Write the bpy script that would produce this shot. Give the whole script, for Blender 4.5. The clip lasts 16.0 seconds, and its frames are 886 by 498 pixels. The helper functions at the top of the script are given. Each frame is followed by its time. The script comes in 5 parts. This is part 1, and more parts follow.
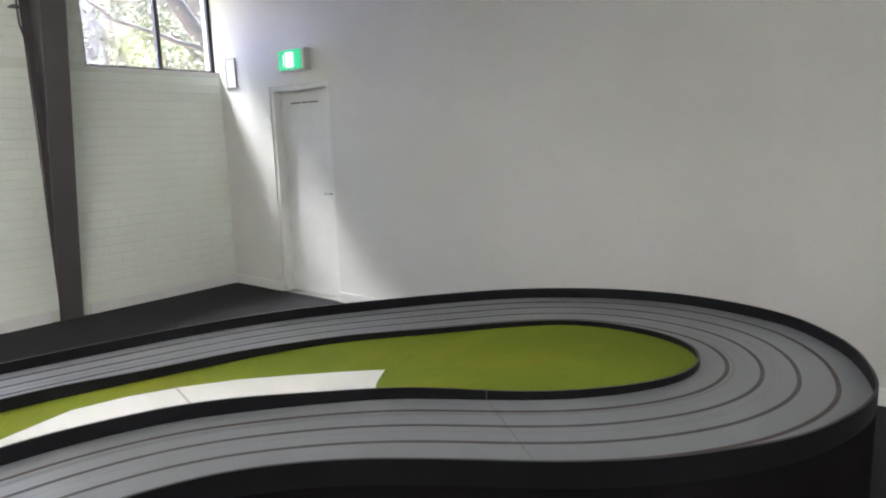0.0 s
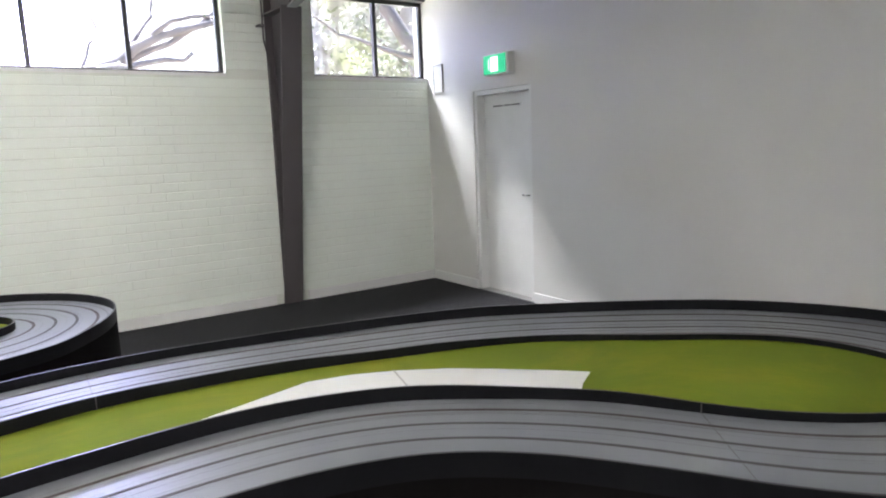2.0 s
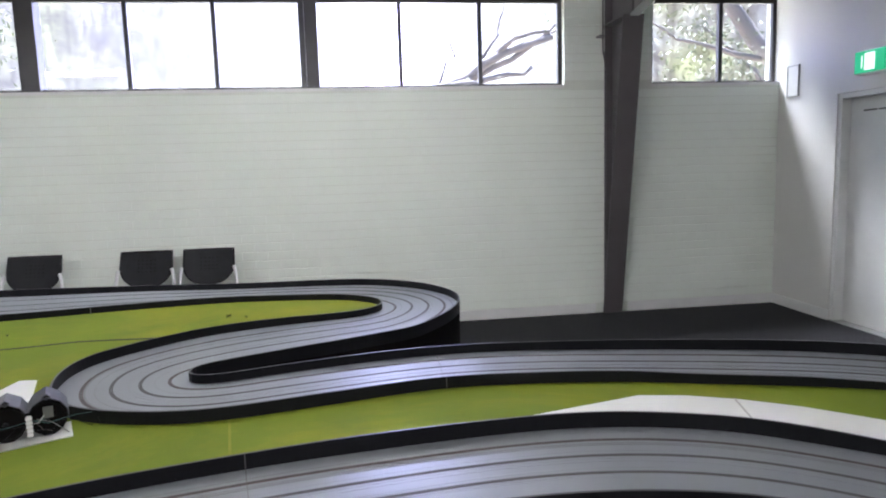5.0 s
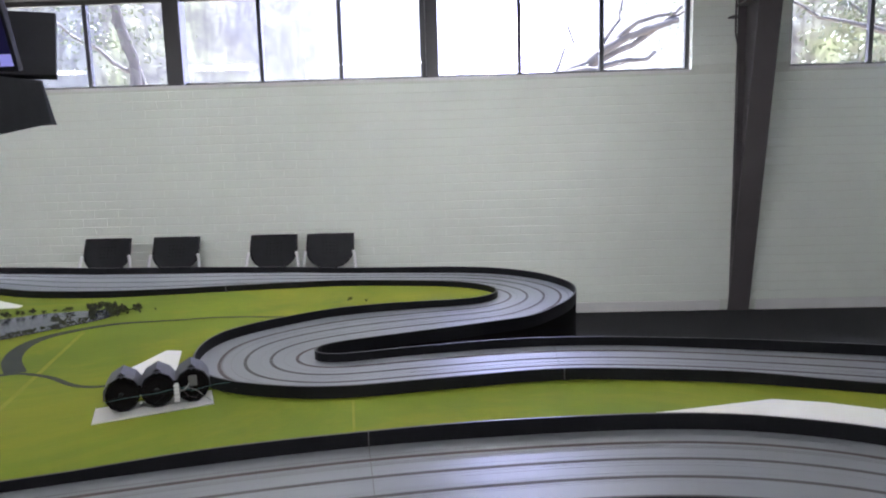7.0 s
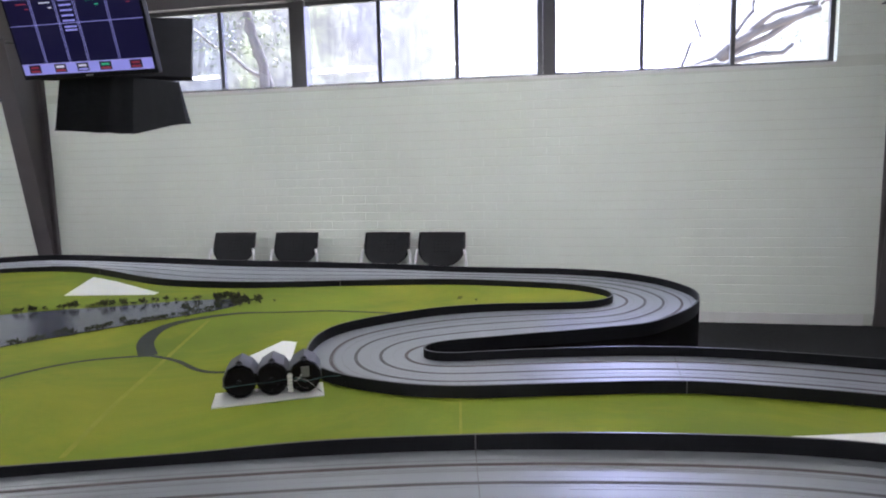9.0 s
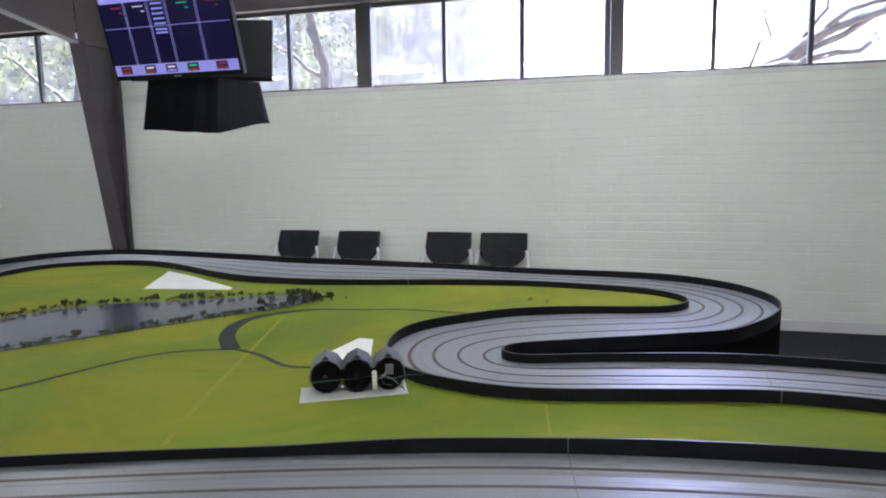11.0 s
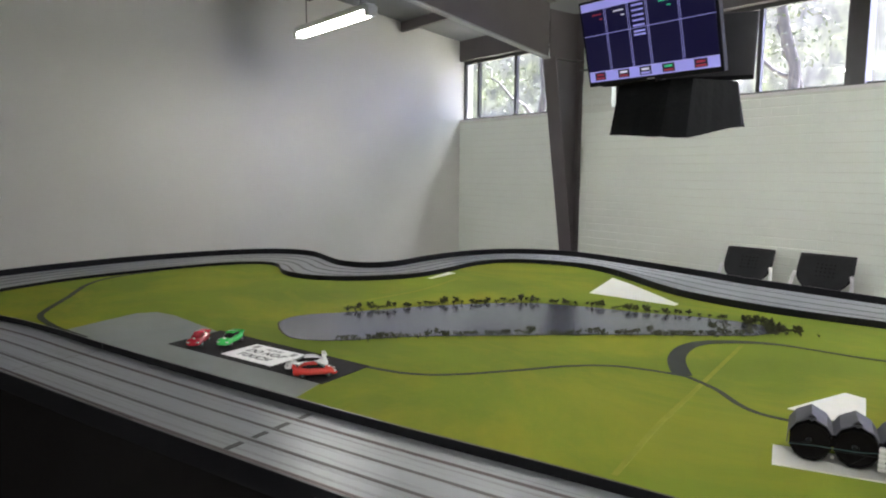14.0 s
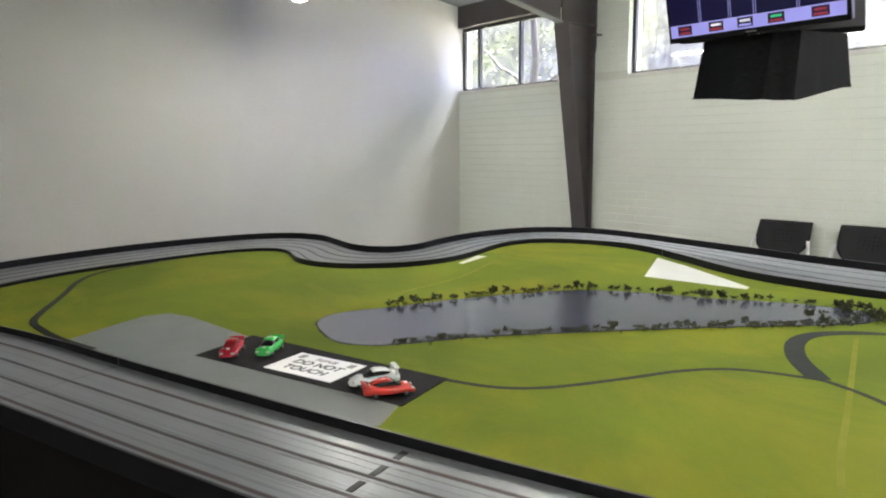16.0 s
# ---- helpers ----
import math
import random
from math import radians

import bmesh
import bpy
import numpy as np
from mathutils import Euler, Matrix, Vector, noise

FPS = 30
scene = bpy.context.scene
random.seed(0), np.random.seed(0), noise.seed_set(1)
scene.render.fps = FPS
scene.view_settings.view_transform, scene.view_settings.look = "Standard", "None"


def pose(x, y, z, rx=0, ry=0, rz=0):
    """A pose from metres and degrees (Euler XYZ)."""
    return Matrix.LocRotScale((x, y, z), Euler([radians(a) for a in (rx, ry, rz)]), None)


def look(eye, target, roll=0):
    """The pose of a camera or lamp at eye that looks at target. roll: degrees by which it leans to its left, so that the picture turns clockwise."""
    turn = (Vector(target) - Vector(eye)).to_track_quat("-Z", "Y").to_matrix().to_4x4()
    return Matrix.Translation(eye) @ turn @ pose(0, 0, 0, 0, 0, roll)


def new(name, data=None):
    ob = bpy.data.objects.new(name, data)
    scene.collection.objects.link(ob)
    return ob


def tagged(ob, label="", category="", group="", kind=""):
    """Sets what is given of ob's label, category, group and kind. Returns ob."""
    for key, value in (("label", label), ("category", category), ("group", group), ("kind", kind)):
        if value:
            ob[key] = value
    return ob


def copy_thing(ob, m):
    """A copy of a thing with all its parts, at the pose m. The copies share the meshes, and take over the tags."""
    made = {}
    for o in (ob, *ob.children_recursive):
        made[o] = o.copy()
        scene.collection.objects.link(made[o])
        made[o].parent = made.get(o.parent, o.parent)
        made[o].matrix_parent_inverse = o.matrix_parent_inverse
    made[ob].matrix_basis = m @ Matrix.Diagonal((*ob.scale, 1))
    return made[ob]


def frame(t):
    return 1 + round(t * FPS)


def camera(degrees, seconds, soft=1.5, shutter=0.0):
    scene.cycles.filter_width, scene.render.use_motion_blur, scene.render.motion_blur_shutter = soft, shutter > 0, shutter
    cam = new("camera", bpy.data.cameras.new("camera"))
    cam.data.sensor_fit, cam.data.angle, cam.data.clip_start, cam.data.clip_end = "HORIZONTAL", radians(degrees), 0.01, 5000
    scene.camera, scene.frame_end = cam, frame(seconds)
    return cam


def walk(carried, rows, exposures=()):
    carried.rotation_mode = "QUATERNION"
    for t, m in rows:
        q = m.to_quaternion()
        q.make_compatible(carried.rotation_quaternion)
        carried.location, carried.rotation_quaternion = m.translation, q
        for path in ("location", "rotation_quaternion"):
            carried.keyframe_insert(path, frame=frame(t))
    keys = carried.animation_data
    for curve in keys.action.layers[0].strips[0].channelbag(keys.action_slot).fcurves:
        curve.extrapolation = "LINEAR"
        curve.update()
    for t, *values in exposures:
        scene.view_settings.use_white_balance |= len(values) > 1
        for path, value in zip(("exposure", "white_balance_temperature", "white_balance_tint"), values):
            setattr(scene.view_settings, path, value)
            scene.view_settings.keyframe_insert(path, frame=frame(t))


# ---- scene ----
cam = camera(67.4, 16.0, soft=2.0)
PATH = [
    (0, (0.349, 0.116, 1.56), (1.871, 1.369, 1.223), -2.0),
    (0.5, (0.35, 0.123, 1.561), (1.768, 1.496, 1.24), -1.9),
    (1, (0.342, 0.132, 1.563), (1.646, 1.615, 1.247), -1.9),
    (1.5, (0.319, 0.14, 1.563), (1.514, 1.713, 1.25), -2.4),
    (2, (0.265, 0.144, 1.562), (1.379, 1.775, 1.251), -2.2),
    (2.5, (0.197, 0.13, 1.573), (1.286, 1.779, 1.266), -1.2),
    (3, (0.147, 0.124, 1.574), (1.212, 1.789, 1.272), -0.0),
    (3.5, (0.195, 0.156, 1.581), (1.098, 1.918, 1.295), -0.3),
    (4, (0.206, 0.160, 1.579), (0.836, 2.037, 1.304), -0.5),
    (4.5, (0.176, 0.184, 1.567), (0.616, 2.118, 1.308), -1.2),
    (5, (0.178, 0.172, 1.564), (0.438, 2.139, 1.311), -1.7),
    (7.5, (0.124, 0.176, 1.562), (-0.001, 2.153, 1.284), -1.4),
    (8, (0.110, 0.204, 1.556), (-0.088, 2.177, 1.284), -1.3),
    (8.5, (0.115, 0.224, 1.553), (-0.173, 2.185, 1.285), -1.4),
    (9, (0.130, 0.237, 1.546), (-0.271, 2.180, 1.281), -1.4),
    (11.5, (-0.046, 0.206, 1.549), (-0.626, 2.103, 1.289), -0.1),
    (12, (-0.099, 0.253, 1.541), (-0.799, 2.109, 1.29), 1.0),
    (12.5, (-0.138, 0.315, 1.548), (-1.142, 2.03, 1.329), 1.0),
    (13, (-0.167, 0.335, 1.543), (-1.381, 1.912, 1.339), 1.3),
    (13.5, (-0.188, 0.35, 1.54), (-1.609, 1.741, 1.33), 0.9),
    (14, (-0.233, 0.345, 1.541), (-1.796, 1.572, 1.313), 0.4),
    (14.5, (-0.36, 0.278, 1.539), (-1.839, 1.601, 1.289), 0.2),
    (15, (-0.496, 0.187, 1.543), (-1.931, 1.555, 1.282), -0.6),
    (15.5, (-0.644, 0.232, 1.53), (-2.114, 1.559, 1.249), -0.8),
    (16, (-0.825, 0.32, 1.537), (-2.331, 1.601, 1.235), -0.6),
]
walk(cam, [(t, look(eye, target, roll)) for t, eye, target, roll in PATH], exposures=[(0.0, 4.33, 6600, 11), (2.0, 4.28, 6500, 13), (3.5, 4.18, 6350, 13), (5.0, 3.90, 6180, 15), (7.5, 3.76, 6100, 16), (11.5, 3.79, 6080, 15), (13.0, 3.83, 6300, 12), (14.5, 3.94, 6650, 10), (16.0, 4.18, 6750, 9)])

# ---------- world, sun, exposure ----------
world = bpy.data.worlds.new("world")
scene.world = world
world.use_nodes = True
wn = world.node_tree
sky = wn.nodes.new("ShaderNodeTexSky")
sky.sky_type = 'NISHITA'
sky.sun_disc = False
sky.sun_elevation = radians(65)
sky.sun_rotation = radians(-12.5)
wn.links.new(sky.outputs[0], wn.nodes["Background"].inputs[0])
wn.nodes["Background"].inputs[1].default_value = 0.058

sun_data = bpy.data.lights.new("sun", 'SUN')
sun_data.energy = 5.0
sun_data.angle = radians(42)
sun_data.color = (0.93, 0.96, 1.0)
sun = new("sun", sun_data)
sun.matrix_world = look((-6, 27, 60), (0, 0, 0))

# ---------- materials ----------


def material(name, colour, rough=0.6, metal=0.0, second=None, scale=4.0, detail=6.0, bump=0.0, bump_scale=60.0, coat=0.0, spread=0.5, spec=0.5):
    m = bpy.data.materials.new(name)
    m.use_nodes = True
    nt = m.node_tree
    b = nt.nodes["Principled BSDF"]
    b.inputs["Roughness"].default_value = rough
    b.inputs["Metallic"].default_value = metal
    b.inputs["Coat Weight"].default_value = coat
    b.inputs["Specular IOR Level"].default_value = spec
    geo = nt.nodes.new("ShaderNodeNewGeometry")
    n1 = nt.nodes.new("ShaderNodeTexNoise")
    n1.inputs["Scale"].default_value = scale
    n1.inputs["Detail"].default_value = detail
    nt.links.new(geo.outputs["Position"], n1.inputs["Vector"])
    ramp = nt.nodes.new("ShaderNodeValToRGB")
    ramp.color_ramp.elements[0].position = 0.5 - spread / 2
    ramp.color_ramp.elements[1].position = 0.5 + spread / 2
    second = second or tuple(c * 0.88 for c in colour)
    ramp.color_ramp.elements[0].color = (*second, 1)
    ramp.color_ramp.elements[1].color = (*colour, 1)
    nt.links.new(n1.outputs["Fac"], ramp.inputs[0])
    nt.links.new(ramp.outputs[0], b.inputs["Base Color"])
    if bump:
        n2 = nt.nodes.new("ShaderNodeTexNoise")
        n2.inputs["Scale"].default_value = bump_scale
        n2.inputs["Detail"].default_value = 4
        nt.links.new(geo.outputs["Position"], n2.inputs["Vector"])
        bp = nt.nodes.new("ShaderNodeBump")
        bp.inputs["Strength"].default_value = bump
        bp.inputs["Distance"].default_value = 0.01
        nt.links.new(n2.outputs["Fac"], bp.inputs["Height"])
        nt.links.new(bp.outputs[0], b.inputs["Normal"])
    return m


def glowing(name, colour, strength):
    m = bpy.data.materials.new(name)
    m.use_nodes = True
    b = m.node_tree.nodes["Principled BSDF"]
    b.inputs["Base Color"].default_value = (*colour, 1)
    b.inputs["Emission Color"].default_value = (*colour, 1)
    b.inputs["Emission Strength"].default_value = strength
    return m


M_BRICK = material("painted_brick", (0.82, 0.86, 0.79), 0.55, second=(0.785, 0.825, 0.75), scale=1.6, bump=0.25, bump_scale=90)
M_MORTAR = material("painted_mortar", (0.76, 0.79, 0.71), 0.6, bump=0.2)
M_PLASTER = material("white_plaster", (0.70, 0.69, 0.66), 0.6, second=(0.655, 0.645, 0.615), scale=0.9, bump=0.12, bump_scale=25)
M_WHITE = material("white_gloss_paint", (0.80, 0.80, 0.78), 0.35, scale=3)
M_CARPET = material("charcoal_carpet", (0.045, 0.045, 0.048), 0.95, second=(0.03, 0.03, 0.032), scale=40, bump=0.8, bump_scale=220, spec=0.1)
M_CEIL = material("grey_ceiling", (0.22, 0.22, 0.22), 0.7, scale=1.2)
M_STEEL = material("brown_grey_steel", (0.105, 0.092, 0.095), 0.5, second=(0.08, 0.07, 0.072), scale=2.5, bump=0.08)
M_STEEL_PALE = material("grey_painted_steel", (0.30, 0.30, 0.29), 0.5, scale=2)
M_FRAME = material("bronze_aluminium", (0.035, 0.033, 0.034), 0.4, scale=8)
M_TRACK = material("grey_track_paint", (0.185, 0.194, 0.204), 0.32, second=(0.150, 0.158, 0.168), scale=1.8, bump=0.04, bump_scale=12, spec=0.46)
M_FENCE = material("black_plastic_fence", (0.012, 0.012, 0.014), 0.5, second=(0.009, 0.009, 0.011), scale=9, spec=0.12)
M_CAP = material("glossy_fence_edge", (0.02, 0.02, 0.022), 0.32, scale=9, spec=0.3)
M_SKIRT = material("black_skirt", (0.010, 0.009, 0.009), 0.9, scale=4, spec=0.05)
M_SLOT = material("dark_slot", (0.035, 0.028, 0.028), 0.6, scale=20)
M_BRAID = material("copper_braid", (0.085, 0.078, 0.077), 0.6, second=(0.12, 0.115, 0.115), scale=7, spec=0.15)
M_BRAID_RED = material("red_braid", (0.115, 0.082, 0.078), 0.6, second=(0.105, 0.092, 0.09), scale=7, spec=0.15)
M_SEAM = material("seam_filler", (0.13, 0.13, 0.12), 0.6, scale=20)
M_JOINT = material("fence_joint", (0.07, 0.07, 0.068), 0.6, scale=20)
M_MARK = material("dark_paint_mark", (0.03, 0.03, 0.03), 0.6, scale=30)
M_CARD = material("white_card", (0.66, 0.66, 0.63), 0.6, second=(0.61, 0.61, 0.57), scale=5, spec=0.2)
M_CARDEDGE = material("card_edge", (0.42, 0.41, 0.38), 0.7, scale=20)
M_ROAD = material("painted_road", (0.028, 0.032, 0.028), 0.7, second=(0.02, 0.024, 0.02), scale=15, spec=0.15)
M_MAT = material("black_mat", (0.022, 0.020, 0.021), 0.85, second=(0.014, 0.013, 0.014), scale=30, bump=0.3, bump_scale=300, spec=0.15)
M_GREYPAINT = material("grey_paint", (0.20, 0.215, 0.205), 0.6, second=(0.17, 0.185, 0.17), scale=5, spec=0.2)
M_TREE = material("miniature_foliage", (0.075, 0.078, 0.042), 0.9, second=(0.022, 0.024, 0.014), scale=90, spec=0.1)
M_TWIG = material("miniature_twig", (0.035, 0.028, 0.022), 0.9, scale=60)
M_BLACK = material("black_plastic", (0.014, 0.0145, 0.017), 0.5, second=(0.010, 0.010, 0.012), scale=12, spec=0.16)
M_CLOTH = material("black_cloth", (0.011, 0.012, 0.014), 0.85, second=(0.008, 0.008, 0.010), scale=6, bump=0.25, bump_scale=40, spec=0.15)
M_CHROME = material("chrome", (0.95, 0.95, 0.96), 0.22, metal=1.0, scale=5)
M_ROOFGREY = material("grey_model_roof", (0.088, 0.090, 0.105), 0.55, second=(0.068, 0.069, 0.08), scale=30, spec=0.25)
M_BARK = material("gum_bark", (0.13, 0.105, 0.11), 0.8, second=(0.075, 0.062, 0.07), scale=5, bump=0.5, bump_scale=20)
M_LEAF = material("gum_leaves", (0.11, 0.125, 0.06), 0.6, second=(0.055, 0.065, 0.04), scale=3)
M_GROUND = material("dry_ground", (0.30, 0.26, 0.20), 0.9, second=(0.2, 0.18, 0.12), scale=0.7)


def infield_material():
    m = material("painted_grass", (0.160, 0.204, 0.017), 0.85, spec=0.12, second=(0.110, 0.148, 0.016), scale=1.5, detail=5, bump=0.05, bump_scale=30, spread=0.45)
    nt = m.node_tree
    b = nt.nodes["Principled BSDF"]
    geo = nt.nodes.new("ShaderNodeNewGeometry")
    base = b.inputs["Base Color"].links[0].from_socket
    n = nt.nodes.new("ShaderNodeTexNoise")
    n.inputs["Scale"].default_value = 0.9
    n.inputs["Detail"].default_value = 7
    n.inputs["Roughness"].default_value = 0.7
    n.inputs["Distortion"].default_value = 0.6
    mp = nt.nodes.new("ShaderNodeMapping")
    mp.inputs["Location"].default_value = (3.1, 1.7, 0)
    mp.inputs["Scale"].default_value = (1.0, 1.4, 1.0)
    nt.links.new(geo.outputs["Position"], mp.inputs[0])
    nt.links.new(mp.outputs[0], n.inputs["Vector"])
    rp = nt.nodes.new("ShaderNodeValToRGB")
    rp.color_ramp.elements[0].position = 0.45
    rp.color_ramp.elements[0].color = (0, 0, 0, 1)
    rp.color_ramp.elements[1].position = 0.72
    rp.color_ramp.elements[1].color = (0.8, 0.8, 0.8, 1)
    nt.links.new(n.outputs["Fac"], rp.inputs[0])
    mix = nt.nodes.new("ShaderNodeMix")
    mix.data_type = 'RGBA'
    nt.links.new(rp.outputs[0], mix.inputs["Factor"])
    nt.links.new(base, mix.inputs["A"])
    mix.inputs["B"].default_value = (0.240, 0.226, 0.018, 1)
    nt.links.new(mix.outputs["Result"], b.inputs["Base Color"])
    return m


M_GRASS = infield_material()
M_STREAK = material("yellow_streak", (0.225, 0.230, 0.030), 0.85, second=(0.165, 0.185, 0.018), scale=9, spec=0.12)


def pond_material():
    m = material("pond_varnish", (0.070, 0.076, 0.105), 0.2, second=(0.058, 0.063, 0.088), scale=1.2, bump=0.01, bump_scale=9, spec=0.5)
    return m


M_POND = pond_material()


def glass_material():
    m = bpy.data.materials.new("window_glass")
    m.use_nodes = True
    nt = m.node_tree
    out = nt.nodes["Material Output"]
    tr = nt.nodes.new("ShaderNodeBsdfTransparent")
    tr.inputs[0].default_value = (0.95, 0.97, 0.97, 1)
    gl = nt.nodes.new("ShaderNodeBsdfGlossy")
    gl.inputs["Roughness"].default_value = 0.02
    mx = nt.nodes.new("ShaderNodeMixShader")
    mx.inputs[0].default_value = 0.05
    nt.links.new(tr.outputs[0], mx.inputs[1])
    nt.links.new(gl.outputs[0], mx.inputs[2])
    nt.links.new(mx.outputs[0], out.inputs[0])
    return m


M_GLASS = glass_material()


def bush_backdrop_material():
    """Distant bushland, self-lit: shady scrub ends and bright hazy gaps painted into the emission."""
    m = bpy.data.materials.new("glowing_bush_backdrop")
    m.use_nodes = True
    nt = m.node_tree
    b = nt.nodes["Principled BSDF"]
    b.inputs["Base Color"].default_value = (0.015, 0.015, 0.015, 1)
    b.inputs["Specular IOR Level"].default_value = 0.0
    geo = nt.nodes.new("ShaderNodeNewGeometry")
    sep = nt.nodes.new("ShaderNodeSeparateXYZ")
    nt.links.new(geo.outputs["Position"], sep.inputs[0])

    def noise(scale, detail, rough, distort, stretch):
        mp = nt.nodes.new("ShaderNodeMapping")
        mp.inputs["Scale"].default_value = stretch
        nt.links.new(geo.outputs["Position"], mp.inputs[0])
        n = nt.nodes.new("ShaderNodeTexNoise")
        n.inputs["Scale"].default_value = scale
        n.inputs["Detail"].default_value = detail
        n.inputs["Roughness"].default_value = rough
        n.inputs["Distortion"].default_value = distort
        nt.links.new(mp.outputs[0], n.inputs["Vector"])
        return n.outputs["Fac"]

    def ramp(source, stops):
        r = nt.nodes.new("ShaderNodeValToRGB")
        e = r.color_ramp.elements
        while len(e) < len(stops):
            e.new(0.5)
        for k, (p, c) in enumerate(stops):
            e[k].position = p
            e[k].color = (*c, 1)
        nt.links.new(source, r.inputs[0])
        return r.outputs[0]

    def mixed(kind, fac, a, c):
        x = nt.nodes.new("ShaderNodeMix")
        x.data_type = 'RGBA'
        x.blend_type = kind
        x.inputs["Factor"].default_value = fac
        nt.links.new(a, x.inputs["A"])
        nt.links.new(c, x.inputs["B"])
        return x.outputs["Result"]

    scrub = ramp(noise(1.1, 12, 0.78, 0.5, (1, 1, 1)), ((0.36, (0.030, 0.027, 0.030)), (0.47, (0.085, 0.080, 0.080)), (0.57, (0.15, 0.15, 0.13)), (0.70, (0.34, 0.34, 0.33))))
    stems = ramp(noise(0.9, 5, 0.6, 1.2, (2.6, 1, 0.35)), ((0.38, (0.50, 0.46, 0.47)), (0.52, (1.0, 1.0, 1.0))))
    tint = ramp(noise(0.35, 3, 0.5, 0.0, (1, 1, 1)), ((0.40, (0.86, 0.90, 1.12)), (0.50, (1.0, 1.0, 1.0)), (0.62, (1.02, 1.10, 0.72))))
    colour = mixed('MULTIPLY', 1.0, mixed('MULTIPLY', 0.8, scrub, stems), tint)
    # emitted hazy glow behind the scrub, end to end; peak makes the track glare
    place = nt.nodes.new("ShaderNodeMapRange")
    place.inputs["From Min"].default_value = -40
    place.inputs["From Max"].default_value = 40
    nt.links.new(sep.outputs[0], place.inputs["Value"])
    haze_glow = ramp(place.outputs["Result"], ((0.0, (0.018, 0.022, 0.034)), (0.22, (0.020, 0.025, 0.038)), (0.33, (0.030, 0.032, 0.042)), (0.42, (0.11, 0.11, 0.135)), (0.49, (0.30, 0.30, 0.39)), (0.521, (4.8, 4.9, 8.6)),
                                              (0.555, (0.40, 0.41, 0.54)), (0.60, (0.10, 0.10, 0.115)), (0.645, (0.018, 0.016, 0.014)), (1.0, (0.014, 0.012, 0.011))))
    total = mixed('ADD', 1.0, colour, haze_glow)
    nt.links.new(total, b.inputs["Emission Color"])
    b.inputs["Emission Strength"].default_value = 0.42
    return m


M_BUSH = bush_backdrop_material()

# ---------- building helpers ----------


def mesh_object(name, bm, mat, smooth=False):
    me = bpy.data.meshes.new(name)
    bmesh.ops.recalc_face_normals(bm, faces=bm.faces)
    bm.to_mesh(me)
    bm.free()
    if smooth:
        for p in me.polygons:
            p.use_smooth = True
    me.materials.append(mat)
    return new(name, me)


def part(name, bm, mat, parent, label="", smooth=False):
    ob = mesh_object(name, bm, mat, smooth)
    ob.parent = parent
    if label:
        tagged(ob, label)
    return ob


def thing(name, x, y, z, rz=0, label="", category="", group="", kind=""):
    ob = new(name)
    ob.empty_display_size = 0.1
    ob.matrix_basis = pose(x, y, z, 0, 0, rz)
    return tagged(ob, label, category, group, kind)


def add_box(bm, x0, x1, y0, y1, z0, z1, bevel=0.0, m=None):
    made = bmesh.ops.create_cube(bm, size=1.0)
    vs = made["verts"]
    for v in vs:
        v.co = Vector(((x0 + x1) / 2 + v.co.x * (x1 - x0), (y0 + y1) / 2 + v.co.y * (y1 - y0), (z0 + z1) / 2 + v.co.z * (z1 - z0)))
    if bevel:
        edges = list({e for v in vs for e in v.link_edges})
        r = bmesh.ops.bevel(bm, geom=edges, offset=bevel, segments=2, profile=0.5, affect='EDGES')
        vs = list({v for f in r["faces"] for v in f.verts} | {v for v in vs if v.is_valid})
    if m is not None:
        bmesh.ops.transform(bm, matrix=m, verts=vs)
    return bm


def box(x0, x1, y0, y1, z0, z1, bevel=0.0, m=None):
    return add_box(bmesh.new(), x0, x1, y0, y1, z0, z1, bevel, m)


def prism(points, z0, z1):
    """A slab with the plan outline points."""
    bm = bmesh.new()
    low = [bm.verts.new((x, y, z0)) for x, y in points]
    top = [bm.verts.new((x, y, z1)) for x, y in points]
    n = len(points)
    for i in range(n):
        bm.faces.new((low[i], low[(i + 1) % n], top[(i + 1) % n], top[i]))
    ends = []
    from_tri = mathutils_tess([Vector((x, y, 0)) for x, y in points])
    for a, b, c in from_tri:
        ends.append(bm.faces.new((top[a], top[b], top[c])))
        ends.append(bm.faces.new((low[c], low[b], low[a])))
    return bm


def mathutils_tess(loop):
    from mathutils.geometry import tessellate_polygon
    return tessellate_polygon([loop])


def tube(points, radii, sides=8, caps=True):
    bm = bmesh.new()
    add_tube(bm, points, radii, sides, caps)
    return bm


def add_tube(bm, points, radii, sides=8, caps=True):
    points = [Vector(p) for p in points]
    if not hasattr(radii, "__len__"):
        radii = [radii] * len(points)
    rings = []
    for i, p in enumerate(points):
        d = (points[min(i + 1, len(points) - 1)] - points[max(i - 1, 0)]).normalized()
        up = Vector((0, 0, 1)) if abs(d.z) < 0.9 else Vector((1, 0, 0))
        a = d.cross(up).normalized()
        b = d.cross(a)
        rings.append([bm.verts.new(p + radii[i] * (math.cos(k * math.tau / sides) * a + math.sin(k * math.tau / sides) * b)) for k in range(sides)])
    for r0, r1 in zip(rings, rings[1:]):
        for k in range(sides):
            bm.faces.new((r0[k], r0[(k + 1) % sides], r1[(k + 1) % sides], r1[k]))
    if caps:
        bm.faces.new(rings[0])
        bm.faces.new(rings[-1])
    return bm


